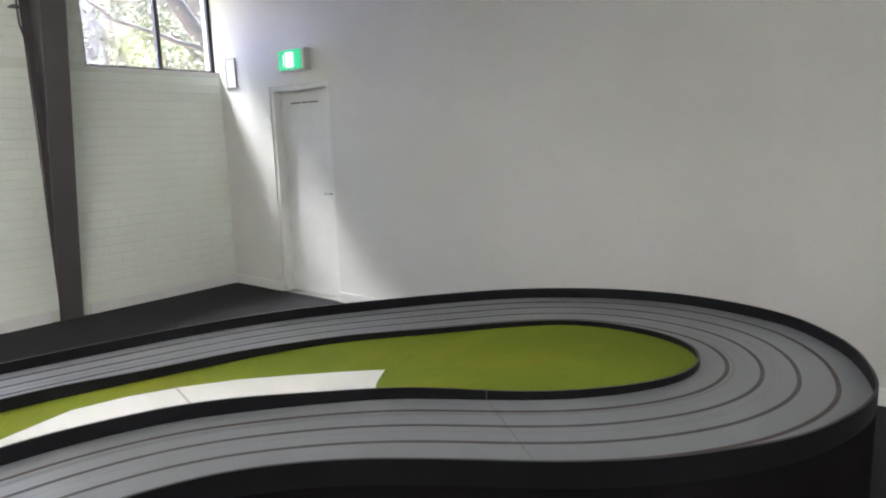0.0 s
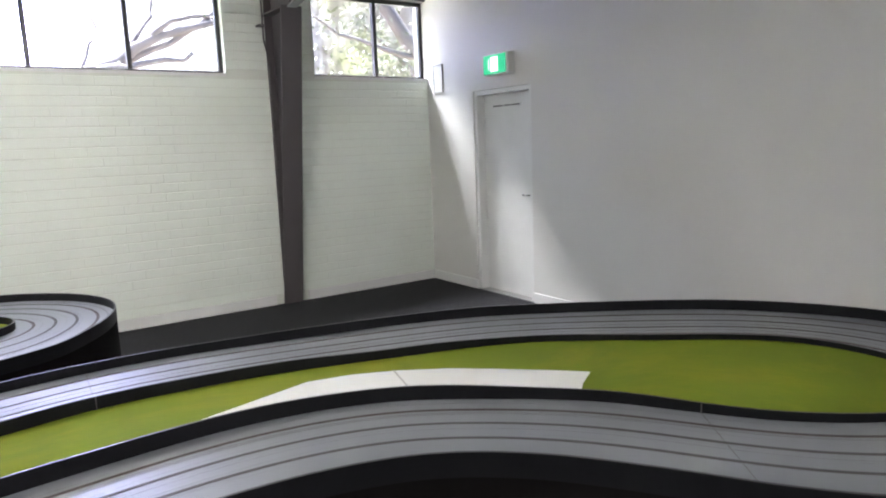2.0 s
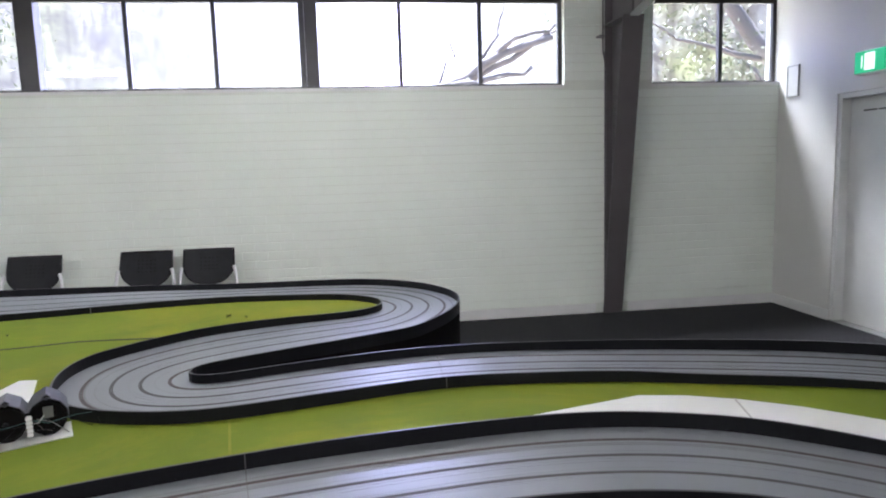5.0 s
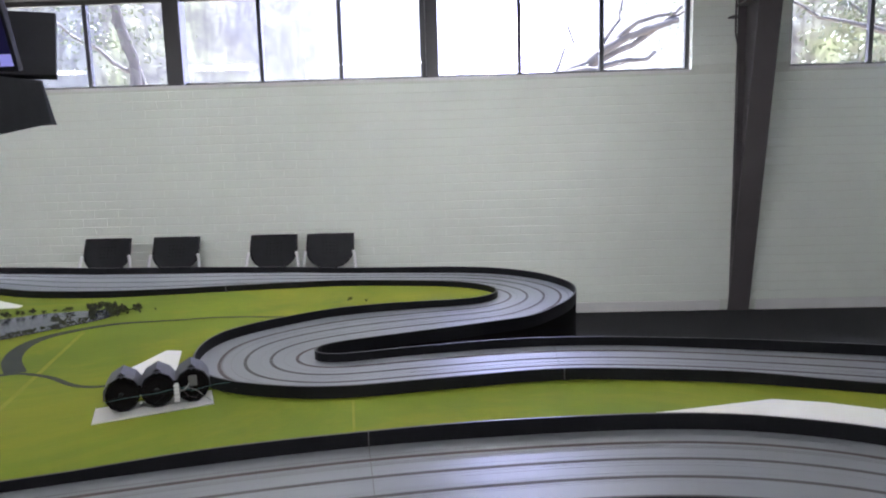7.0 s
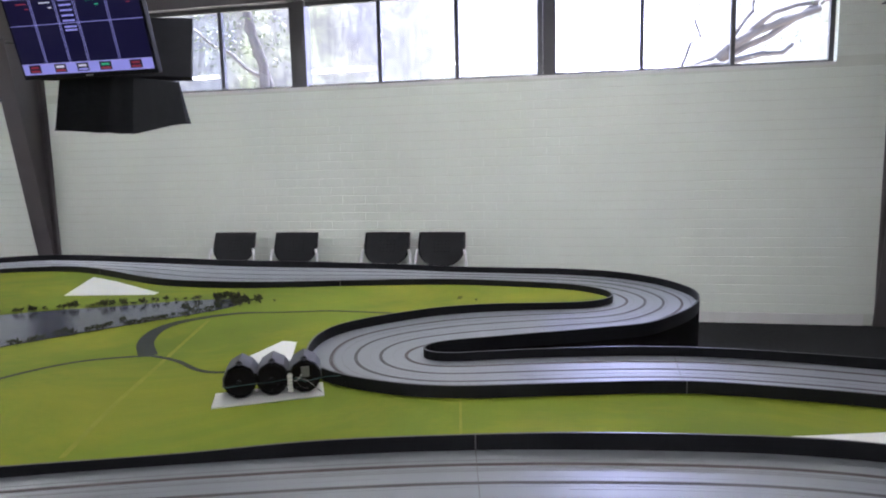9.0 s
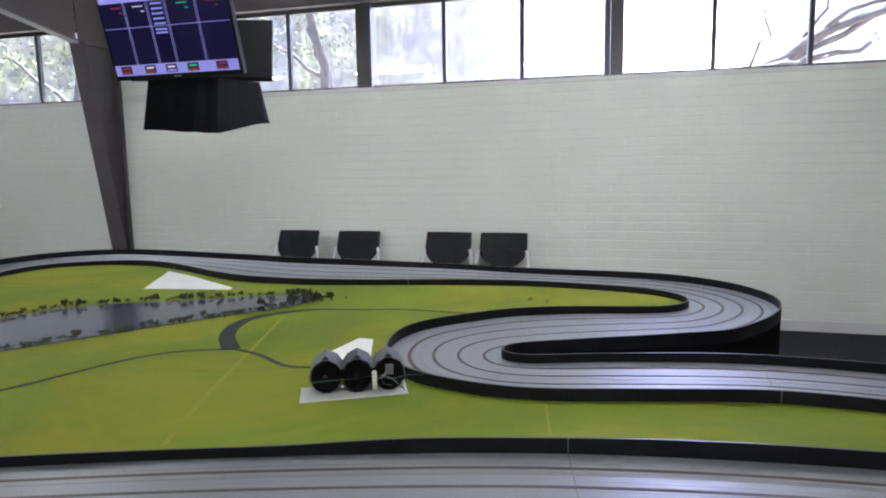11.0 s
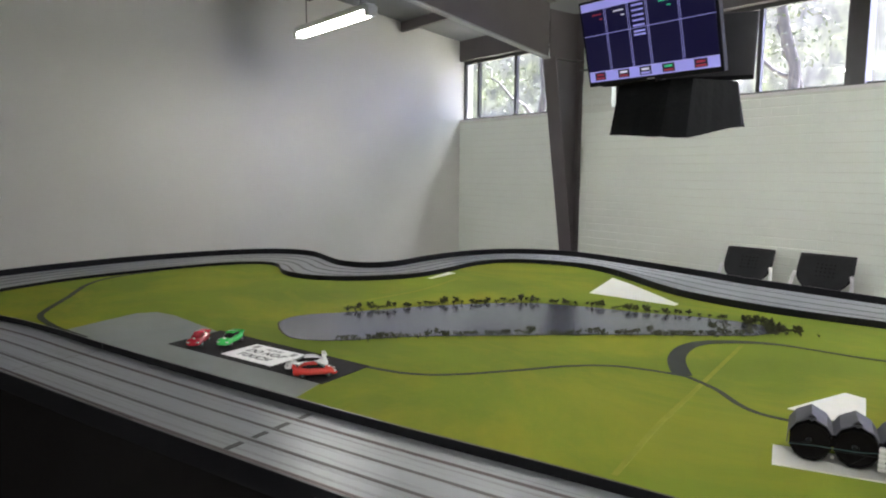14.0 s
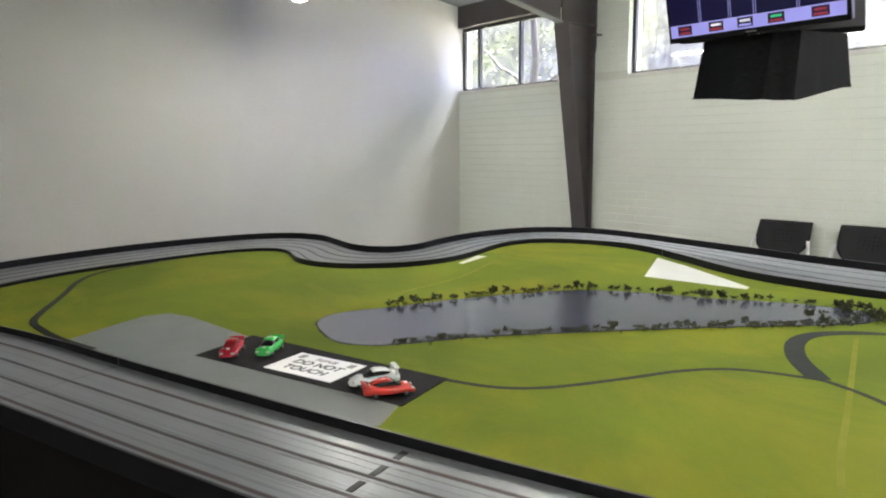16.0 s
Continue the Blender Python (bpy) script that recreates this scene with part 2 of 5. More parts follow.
def spline(points, closed=True, step=0.03):
    """Evenly spaced points of a smooth curve through the plan points."""
    p = np.array(points, float)
    n = len(p)
    out = []
    last = n if closed else n - 1
    for i in range(last):
        if closed:
            a, b, c, d = p[(i - 1) % n], p[i], p[(i + 1) % n], p[(i + 2) % n]
        else:
            a, b, c, d = p[max(i - 1, 0)], p[i], p[i + 1], p[min(i + 2, n - 1)]
        for t in np.linspace(0, 1, 24, endpoint=False):
            out.append(0.5 * (2 * b + (c - a) * t + (2 * a - 5 * b + 4 * c - d) * t * t + (3 * b - a - 3 * c + d) * t ** 3))
    if not closed:
        out.append(p[-1])
    return resample(np.array(out), closed, step)


def resample(p, closed, step):
    q = np.vstack([p, p[:1]]) if closed else p
    s = np.r_[0, np.cumsum(np.hypot(*np.diff(q, axis=0).T))]
    n = max(4, int(round(s[-1] / step)))
    at = np.linspace(0, s[-1], n, endpoint=False) if closed else np.linspace(0, s[-1], n)
    return np.stack([np.interp(at, s, q[:, k]) for k in (0, 1)], 1)


def smoothed(p, rounds=4):
    for _ in range(rounds):
        p = (np.roll(p, 1, 0) + 2 * p + np.roll(p, -1, 0)) / 4
    return p


def normals_of(p, closed=True):
    d = np.roll(p, -1, 0) - np.roll(p, 1, 0)
    if not closed:
        d[0], d[-1] = p[1] - p[0], p[-1] - p[-2]
    d /= np.hypot(*d.T)[:, None] + 1e-9
    return np.stack([-d[:, 1], d[:, 0]], 1)


def ribbon(p, half, z0, z1, closed=True, tops=None):
    """A band of width 2 half along the plan curve p, from z0 up to z1."""
    bm = bmesh.new()
    nrm = normals_of(p, closed)
    half = np.broadcast_to(np.asarray(half, float), (len(p),))
    rows = []
    for i, (q, k, h) in enumerate(zip(p, nrm, half)):
        if tops is not None:
            z1 = tops[i]
        l, r = q + k * h, q - k * h
        rows.append([bm.verts.new((l[0], l[1], z0)), bm.verts.new((l[0], l[1], z1)), bm.verts.new((r[0], r[1], z1)), bm.verts.new((r[0], r[1], z0))])
    n = len(rows)
    for i in range(n if closed else n - 1):
        a, b = rows[i], rows[(i + 1) % n]
        for k in range(4):
            bm.faces.new((a[k], a[(k + 1) % 4], b[(k + 1) % 4], b[k]))
    if not closed:
        bm.faces.new(rows[0])
        bm.faces.new(rows[-1])
    return bm


# ---------- the hall ----------
XW, XE, YN, YS = -7.85, 4.56, 6.62, -6.6
SILL, HEAD, EAVE, SLOPE = 2.280, 3.14, 3.42, 0.13
RIDGE = EAVE + SLOPE * YN
WALL = 0.24

floor = mesh_object("floor", box(XW - WALL, XE + WALL, YS - WALL, YN + WALL, -0.12, 0.0), M_CARPET)
tagged(floor, "dark charcoal loop pile carpet", "floor", kind="structure")


def gable(x0, x1, hole=None):
    """An end wall with the roof's slope; hole: y0, y1, z1 of a doorway."""
    bm = bmesh.new()
    cuts = [YS - WALL, 0.0, YN + WALL]
    if hole:
        cuts = [YS - WALL, 0.0, hole[0], hole[1], YN + WALL]
    for a, b in zip(cuts, cuts[1:]):
        base = hole[2] if hole and a == hole[0] else 0.0
        ya = [RIDGE + 0.1 - SLOPE * abs(v) for v in (a, b)]
        vs = [bm.verts.new((x, y, z)) for x in (x0, x1) for y, z in ((a, base), (b, base), (b, ya[1]), (a, ya[0]))]
        for f in ((0, 1, 2, 3), (7, 6, 5, 4), (0, 4, 5, 1), (1, 5, 6, 2), (2, 6, 7, 3), (3, 7, 4, 0)):
            bm.faces.new([vs[i] for i in f])
    return bm


DOOR_Y0, DOOR_Y1, DOOR_H = 4.88, 5.77, 2.09
wall_east = tagged(mesh_object("wall_east", gable(XE, XE + WALL, (DOOR_Y0, DOOR_Y1, DOOR_H)), M_PLASTER), "smooth white painted plaster end wall", "wall", kind="structure")
wall_west = tagged(mesh_object("wall_west", gable(XW - WALL, XW), M_PLASTER), "smooth white painted plaster end wall", "wall", kind="structure")
wall_south = tagged(mesh_object("wall_south", box(XW, XE, YS - WALL, YS, 0, EAVE), M_PLASTER), "plain white painted wall", "wall", kind="structure")
corridor = tagged(mesh_object("wall_behind_door", box(XE + WALL + 0.01, XE + WALL + 0.05, 4.5, 6.2, 0, 2.4), M_PLASTER), "plain backing behind the exit door", "wall", kind="structure")

# north wall: brick below the window band, piers between the windows
WINDOWS = ((-7.85, -6.09), (-5.13, 2.28), (3.185, 4.56))
bm = bmesh.new()
add_box(bm, XW, XE, YN + 0.0045, YN + WALL, 0, SILL)
add_box(bm, -6.09, -5.13, YN + 0.006, YN + WALL, SILL, HEAD)
add_box(bm, 2.28, 3.185, YN + 0.006, YN + WALL, SILL, HEAD)
wall_north = tagged(mesh_object("wall_north", bm, M_MORTAR), "cream painted brick wall below a band of windows", "wall", kind="structure")
lintel = tagged(mesh_object("trim_lintel", box(XW, XE, YN - 0.015, YN + WALL, HEAD, EAVE + 0.05), M_STEEL), "dark grey steel lintel above the windows", "lintel", kind="structure")

bm = bmesh.new()
for side in (1, -1):
    y1 = side * (YN + WALL + 0.2) if side > 0 else side * (-YS + WALL + 0.2)
    z1 = RIDGE - SLOPE * abs(y1)
    vs = [bm.verts.new(c) for c in ((XW - WALL, 0, RIDGE), (XE + WALL, 0, RIDGE), (XE + WALL, y1, z1), (XW - WALL, y1, z1))]
    up = [bm.verts.new(v.co + Vector((0, 0, 0.08))) for v in vs]
    bm.faces.new(vs)
    bm.faces.new(up)
    for i in range(4):
        bm.faces.new((vs[i], vs[(i + 1) % 4], up[(i + 1) % 4], up[i]))
ceiling = tagged(mesh_object("ceiling", bm, M_CEIL), "grey sloping metal roof lining", "ceiling", kind="structure")

# baseboards
for nm, b in (("baseboard", box(XW, 2.60, YN - 0.014, YN + 0.002, 0, 0.10, 0.003)), ("baseboard", box(2.95, XE, YN - 0.014, YN + 0.002, 0, 0.10, 0.003)),
              ("baseboard", box(XE - 0.014, XE + 0.002, DOOR_Y1 + 0.002, YN - 0.016, 0, 0.10, 0.003)), ("baseboard", box(XE - 0.014, XE + 0.002, YS, DOOR_Y0 - 0.002, 0, 0.10, 0.003)),
              ("baseboard", box(XW - 0.002, XW + 0.014, YS, YN - 0.016, 0, 0.10, 0.003))):
    tagged(mesh_object(nm, b, M_WHITE), "narrow white painted skirting board", "skirting", kind="structure")


# ---------- windows ----------
def window(name, x0, x1, mullions, piers, label):
    w = tagged(new(name), label, "window", kind="structure")
    w.matrix_basis = pose((x0 + x1) / 2, YN + 0.1, SILL)
    cx, cy, cz = (x0 + x1) / 2, YN + 0.1, SILL
    yf0, yf1 = -0.025, 0.02
    part("window_sill", box(x0 - cx, x1 - cx, -0.1, 0.14, -0.004, 0.024), M_WHITE, w, "white painted sill")
    part("window_frame", box(x0 - cx, x1 - cx, yf0, yf1, 0.024, 0.052, 0.003), M_FRAME, w)
    part("window_frame", box(x0 - cx, x1 - cx, yf0, yf1, HEAD - cz - 0.045, HEAD - cz - 0.001, 0.003), M_FRAME, w)
    for a in (x0, x1 - 0.04):
        part("jamb", box(a - cx, a + 0.04 - cx, yf0, yf1, 0.052, HEAD - cz - 0.045, 0.003), M_FRAME, w)
    for a in mullions:
        part("mullion", box(a - 0.02 - cx, a + 0.02 - cx, yf0 - 0.004, yf1 + 0.004, 0.052, HEAD - cz - 0.045, 0.003), M_FRAME, w)
    for a in piers:
        bmp = bmesh.new()
        add_box(bmp, a - 0.085 - cx, a - 0.035 - cx, yf0 - 0.03, yf1 + 0.03, 0.024, HEAD - cz - 0.001, 0.004)
        add_box(bmp, a - 0.03 - cx, a + 0.085 - cx, yf0 - 0.05, yf1 + 0.05, 0.024, HEAD - cz - 0.001, 0.004)
        part("pier", bmp, M_FRAME, w, "wide dark bronze pier")
    stops = sorted([x0 + 0.04] + list(mullions) + list(piers) + [x1 - 0.04])
    for a, b in zip(stops, stops[1:]):
        pane = part("pane", box(a - cx, b - cx, 0.0, 0.004, 0.045, HEAD - cz - 0.04), M_GLASS, w)
        pane.visible_shadow = False
    return w


window("window_1", *WINDOWS[1], (1.46, 0.685, -1.02, -1.79, -3.48, -4.27), (-0.17, -2.625), "long band window with dark bronze aluminium frames")
window("window_2", *WINDOWS[2], (3.95,), (), "short high window in dark bronze frames at the corner")
window("window_3", *WINDOWS[0], (-6.78, -7.53), (), "short high window in dark bronze frames at the corner")


# ---------- steel portal columns and rafters ----------
def front_of(z):
    return 6.582 - 0.163 * z


def portal(name, xc, side):
    t = thing(name, xc, 6.6, 0, 0, "brown-grey painted tapered steel portal column and rafter", "column", "portal frames", "structure")
    bmf = bmesh.new()

    def plate(x0, x1, pts):
        lo = [bmf.verts.new((x0, y - 6.6, z)) for y, z in pts]
        hi = [bmf.verts.new((x1, y - 6.6, z)) for y, z in pts]
        n = len(pts)
        for i in range(n):
            bmf.faces.new((lo[i], lo[(i + 1) % n], hi[(i + 1) % n], hi[i]))
        bmf.faces.new(lo)
        bmf.faces.new(hi)

    top = EAVE - 0.02
    plate(-0.1, 0.1, [(front_of(0), 0), (front_of(0) + 0.016, 0), (front_of(2.85) + 0.016, 2.85), (front_of(2.85), 2.85)])
    part("front_flange", bmf, M_STEEL, t)
    bmf = bmesh.new()
    plate(-0.008, 0.008, [(6.64, 0), (front_of(0) + 0.016, 0), (front_of(2.85) + 0.016, 2.85), (front_of(2.85), top), (6.64, top)])
    part("web", bmf, M_STEEL, t)
    bmf = bmesh.new()
    plate(-0.082, 0.082, [(6.600, 0), (6.618, 0), (6.618, top), (6.600, top)])
    part("rear_flange", bmf, M_STEEL, t)
    bmf = bmesh.new()
    plate(-0.1, 0.1, [(front_of(2.85), 2.85), (6.62, 2.85), (6.62, 2.866), (front_of(2.85), 2.866)])
    part("stiffener", bmf, M_STEEL, t)
    # rafter: pale lower flange, web, upper flange
    y0, z0, s = 6.10, 2.845, 0.175
    ye = 0.0
    ze = z0 + s * (y0 - ye)
    bmf = bmesh.new()
    plate(-0.045, 0.045, [(y0, z0), (ye, ze), (ye, ze + 0.016), (y0, z0 + 0.016)])
    part("lower_flange", bmf, M_STEEL_PALE, t, "pale grey lower flange")
    bmf = bmesh.new()
    plate(-0.007, 0.007, [(y0, z0 + 0.016), (ye, ze + 0.016), (ye, RIDGE - 0.03), (y0, EAVE + SLOPE * (YN - y0) - 0.03)])
    part("rafter_web", bmf, M_STEEL, t)
    bmf = bmesh.new()
    plate(-0.1, 0.1, [(y0, EAVE + SLOPE * (YN - y0) - 0.03), (ye, RIDGE - 0.03), (ye, RIDGE - 0.016), (y0, EAVE + SLOPE * (YN - y0) - 0.016)])
    part("upper_flange", bmf, M_STEEL, t)
    # thin conduit with a bracket beside the flange
    part("conduit", tube([(side * 0.072, -0.012, 0.02), (side * 0.072, -0.012, 2.45), (side * 0.112, -0.02, 2.62), (side * 0.112, -0.02, 3.3)], 0.009, 8), M_STEEL, t)
    part("bracket", box(*sorted((side * 0.17, side * 0.1)), -0.09, 0.018, 2.745, 2.757), M_STEEL, t)
    return t


portal("portal_column", 2.77, -1)
portal("portal_column", -5.64, 1)

# purlins along the roof
for y in (5.6, 4.2, 2.8, 1.4):
    z = RIDGE - SLOPE * y
    tagged(mesh_object("purlin", box(XW, XE, y - 0.03, y + 0.03, z - 0.13, z - 0.005, 0.004), M_STEEL), "grey steel roof purlin", "purlin", "roof purlins", "structure")

# ---------- exit door ----------
door = tagged(new("door_1"), "white painted flush exit door, closed, in a recessed frame", "door", kind="structure")
door.matrix_basis = pose(XE, (DOOR_Y0 + DOOR_Y1) / 2, 0)
hw = (DOOR_Y1 - DOOR_Y0) / 2
for s in (-1, 1):
    part("door_frame", box(0.012, 0.14, *sorted((s * hw - s * 0.001, s * (hw - 0.045))), 0, DOOR_H - 0.001, 0.004), M_WHITE, door)
part("door_frame", box(0.012, 0.14, -hw + 0.045, hw - 0.045, DOOR_H - 0.046, DOOR_H - 0.001, 0.004), M_WHITE, door)
leaf = part("door_leaf", box(0.105, 0.145, -hw + 0.05, hw - 0.05, 0.008, DOOR_H - 0.05, 0.003), M_WHITE, door)
part("threshold", box(0.0, 0.2, -hw + 0.002, hw - 0.002, 0.0, 0.006), M_STEEL_PALE, door, "worn metal threshold")
plate_ = part("door_sign", box(0.101, 0.1055, -0.18, 0.26, 1.905, 1.945), M_WHITE, door, "narrow notice strip with unreadable dark writing")
for i, (a, b) in enumerate(((-0.165, -0.04), (-0.02, 0.07), (0.09, 0.24))):
    part("writing_bar", box(0.0985, 0.1012, a, b, 1.918, 1.932), M_SEAM, door)
bm = bmesh.new()
add_tube(bm, [(0.104, -hw + 0.10, 1.04), (0.06, -hw + 0.10, 1.04), (0.055, -hw + 0.14, 1.04), (0.055, -hw + 0.21, 1.04)], 0.009, 8)
part("door_handle", bm, M_CHROME, door, "chrome lever handle", True)
bm = bmesh.new()
add_tube(bm, [(0.106, -hw + 0.10, 1.04), (0.096, -hw + 0.10, 1.04)], 0.026, 16)
part("handle_rose", bm, M_CHROME, door, "chrome rose")

# exit sign over the door
exit_sign = thing("exit_sign", XE, 5.285, 2.21, 0, "green illuminated exit sign box on the wall above the door", "exit sign")
part("sign_case", box(-0.085, 0.0, -0.185, 0.185, 0.0, 0.2, 0.008), M_WHITE, exit_sign, "white plastic case")
M_EXIT = glowing("exit_green", (0.0, 0.42, 0.16), 0.062)
M_EXITW = glowing("exit_white", (0.8, 1.0, 0.9), 0.077)
part("sign_panel", box(-0.095, -0.0845, -0.15, 0.18, 0.012, 0.19, 0.003), M_EXIT, exit_sign, "glowing green panel")
part("sign_symbol", box(-0.0985, -0.0945, -0.045, 0.065, 0.03, 0.17, 0.001), M_EXITW, exit_sign, "pale symbol")
part("sign_arrow", box(-0.0985, -0.0945, 0.09, 0.10, 0.05, 0.15), M_EXITW, exit_sign)
part("sign_lens", box(-0.083, -0.02, -0.192, -0.184, 0.01, 0.19, 0.002), M_CARD, exit_sign)

notice = thing("wall_notice", XE, 6.39, 2.13, 0, "white framed notice board beside the corner", "notice")
part("notice_sheet", box(-0.010, -0.002, -0.08, 0.08, 0.005, 0.295), M_CARD, notice)
for a, b, c, d in ((-0.087, 0.087, 0.0, 0.006), (-0.087, 0.087, 0.294, 0.30), (-0.087, -0.081, 0.006, 0.294), (0.081, 0.087, 0.006, 0.294)):
    part("notice_frame", box(-0.014, 0.0, a, b, c, d), M_STEEL_PALE, notice, "thin grey frame")

# ---------- fluorescent battens: the west one real, the rest added ---
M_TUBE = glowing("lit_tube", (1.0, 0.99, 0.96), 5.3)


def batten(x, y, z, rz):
    t = thing("fluorescent_batten", x, y, z, rz, "lit white fluorescent batten hung under the roof, all but the west one added", "ceiling light", "fluorescent battens")
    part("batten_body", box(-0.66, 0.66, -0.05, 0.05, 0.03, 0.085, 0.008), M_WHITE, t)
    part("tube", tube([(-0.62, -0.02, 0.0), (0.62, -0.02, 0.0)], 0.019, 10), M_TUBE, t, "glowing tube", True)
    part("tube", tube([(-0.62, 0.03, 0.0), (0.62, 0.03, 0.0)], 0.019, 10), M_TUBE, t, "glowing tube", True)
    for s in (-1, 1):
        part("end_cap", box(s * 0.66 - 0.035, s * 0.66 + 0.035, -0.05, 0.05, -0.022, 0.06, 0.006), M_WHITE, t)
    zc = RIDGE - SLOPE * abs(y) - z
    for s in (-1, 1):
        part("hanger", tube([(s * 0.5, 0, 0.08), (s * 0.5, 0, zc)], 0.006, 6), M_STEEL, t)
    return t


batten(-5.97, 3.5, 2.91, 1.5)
# battens out of view, added to brighten the table and north wall
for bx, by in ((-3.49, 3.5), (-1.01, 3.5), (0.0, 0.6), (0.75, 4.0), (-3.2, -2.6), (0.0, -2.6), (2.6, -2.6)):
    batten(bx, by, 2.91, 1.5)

# ---------- the slot car table ----------
ZT, FH = 0.77, 0.046
INNER = [(-4.18, 0.67), (-3.8, 0.80), (-3.4, 0.91), (-2.5, 1.18), (-1.83, 1.40), (-1.06, 1.67), (-0.34, 1.88), (0.25, 1.98), (0.8, 2.01), (1.2, 1.91), (1.5, 1.70), (1.73, 1.48),
         (1.86, 1.28), (2.01, 1.06), (2.2, 0.89), (2.40, 0.805), (2.60, 0.84), (2.73, 0.99), (2.765, 1.22), (2.71, 1.42), (2.55, 1.60), (2.36, 1.76), (2.05, 2.02), (1.80, 2.15),
         (1.43, 2.27), (1.10, 2.37), (0.8, 2.42), (0.46, 2.44), (0.1, 2.37), (-0.3, 2.29), (-0.57, 2.32), (-0.77, 2.41), (-0.90, 2.57), (-0.96, 2.76), (-0.97, 2.92), (-0.94, 3.05),
         (-0.86, 3.17), (-0.74, 3.30), (-0.54, 3.46), (-0.22, 3.58), (0.07, 3.645), (0.2, 3.69), (0.295, 3.79), (0.31, 3.92), (0.22, 4.06), (0.06, 4.16), (-0.28, 4.23), (-0.64, 4.26),
         (-1.0, 4.22), (-1.35, 4.16), (-1.7, 4.09), (-2.06, 4.04), (-2.45, 4.07), (-2.75, 4.17)]
INNER += [(-3.12, 4.36), (-3.5, 4.53), (-3.85, 4.58), (-4.2, 4.47), (-4.39, 4.27), (-4.40, 3.95), (-4.25, 3.54), (-4.17, 3.22), (-4.2, 2.96), (-4.31, 2.73), (-4.53, 2.52), (-4.86, 2.46),
          (-5.28, 2.60), (-5.5, 2.55), (-5.62, 2.26), (-5.6, 1.80), (-5.48, 1.2), (-5.32, 0.85), (-5.1, 0.55), (-4.8, 0.43), (-4.5, 0.52)]
OUTER = [(-3.6, 0.35), (-3.03, 0.54), (-2.56, 0.69), (-2.08, 0.85), (-1.4, 1.08), (-0.8, 1.27), (-0.2, 1.43), (0.2, 1.51), (0.54, 1.55), (0.85, 1.52), (1.1, 1.43), (1.3, 1.26), (1.46, 1.04),
         (1.6, 0.82), (1.77, 0.62), (2.02, 0.43), (2.23, 0.345), (2.4, 0.31), (2.58, 0.32), (2.86, 0.42), (3.04, 0.55), (3.16, 0.68), (3.25, 0.9), (3.28, 1.16), (3.23, 1.42), (3.12, 1.65),
         (2.96, 1.87), (2.75, 2.06), (2.54, 2.22), (2.32, 2.37), (2.11, 2.50), (1.88, 2.60), (1.66, 2.67), (1.46, 2.72), (1.2, 2.78), (0.92, 2.84), (0.72, 2.865), (0.52, 2.87),
         (0.3, 2.85), (0.09, 2.81), (-0.13, 2.76), (-0.36, 2.69), (-0.46, 2.70), (-0.49, 2.76), (-0.44, 2.85), (-0.15, 2.98), (0.08, 3.07), (0.27, 3.16)]
OUTER += [(0.425, 3.235), (0.54, 3.37), (0.66, 3.56), (0.735, 3.77), (0.75, 3.98), (0.70, 4.17), (0.58, 4.38), (0.34, 4.58), (0.05, 4.67), (-0.34, 4.71), (-0.74, 4.75), (-1.17, 4.83),
          (-1.61, 4.86), (-2.06, 4.88), (-2.55, 4.91), (-2.92, 4.98), (-3.45, 5.06), (-4.0, 5.13), (-4.4, 5.12), (-4.68, 4.97), (-4.86, 4.77), (-4.95, 4.5), (-4.96, 4.16), (-4.88, 3.77),
          (-4.76, 3.42), (-4.80, 3.16), (-5.06, 3.05), (-5.4, 3.10), (-5.75, 3.15), (-6.05, 3.03), (-6.22, 2.75), (-6.29, 2.3), (-6.27, 1.8), (-6.17, 1.3), (-6.03, 0.9), (-5.8, 0.45),
          (-5.4, 0.08), (-4.9, -0.08), (-4.3, 0.08)]
inner = smoothed(spline(INNER), 6)
outer = smoothed(spline(OUTER), 6)


def matched(a, b):
    """Pairs of points across the track, in order round both curves."""
    start = int(np.argmin(np.hypot(*(b - a[0]).T)))
    b = np.roll(b, -start, 0)
    n, k = len(a), len(b)
    d = np.hypot(a[:, None, 0] - b[None, :, 0], a[:, None, 1] - b[None, :, 1]) ** 2
    cost = np.full((n, k), 1e9)
    cost[0] = np.cumsum(d[0])
    for i in range(1, n):
        best = np.minimum(cost[i - 1], np.r_[1e9, cost[i - 1][:-1]])
        row = best + d[i]
        for j in range(1, k):
            if row[j - 1] + d[i, j] < row[j]:
                row[j] = row[j - 1] + d[i, j]
        cost[i] = row
    i, j, pairs = n - 1, k - 1, []
    while True:
        pairs.append((i, j))
        if i == 0 and j == 0:
            break
        moves = [(cost[p, q], p, q) for p, q in ((i - 1, j - 1), (i - 1, j), (i, j - 1)) if p >= 0 and q >= 0]
        _, i, j = min(moves)
    pairs.reverse()
    return np.array([a[i] for i, _ in pairs]), np.array([b[j] for _, j in pairs])


side_i, side_o = matched(inner, outer)
track = thing("slot_car_track", -1.0, 2.0, 0, 0, "grey four-lane slot car track table with black fences and green infield", "slot track")
OFF = np.array([1.0, -2.0])
inner_l, outer_l = inner + OFF, outer + OFF
si, so = side_i + OFF, side_o + OFF

bm = bmesh.new()
va = [bm.verts.new((x, y, ZT)) for x, y in si]
vb = [bm.verts.new((x, y, ZT)) for x, y in so]
for i in range(len(va)):
    j = (i + 1) % len(va)
    try:
        bm.faces.new((va[i], va[j], vb[j], vb[i]))
    except ValueError:
        pass
bmesh.ops.remove_doubles(bm, verts=bm.verts, dist=1e-5)
deck = part("track_deck", bm, M_TRACK, track, "grey painted track deck with four slots")


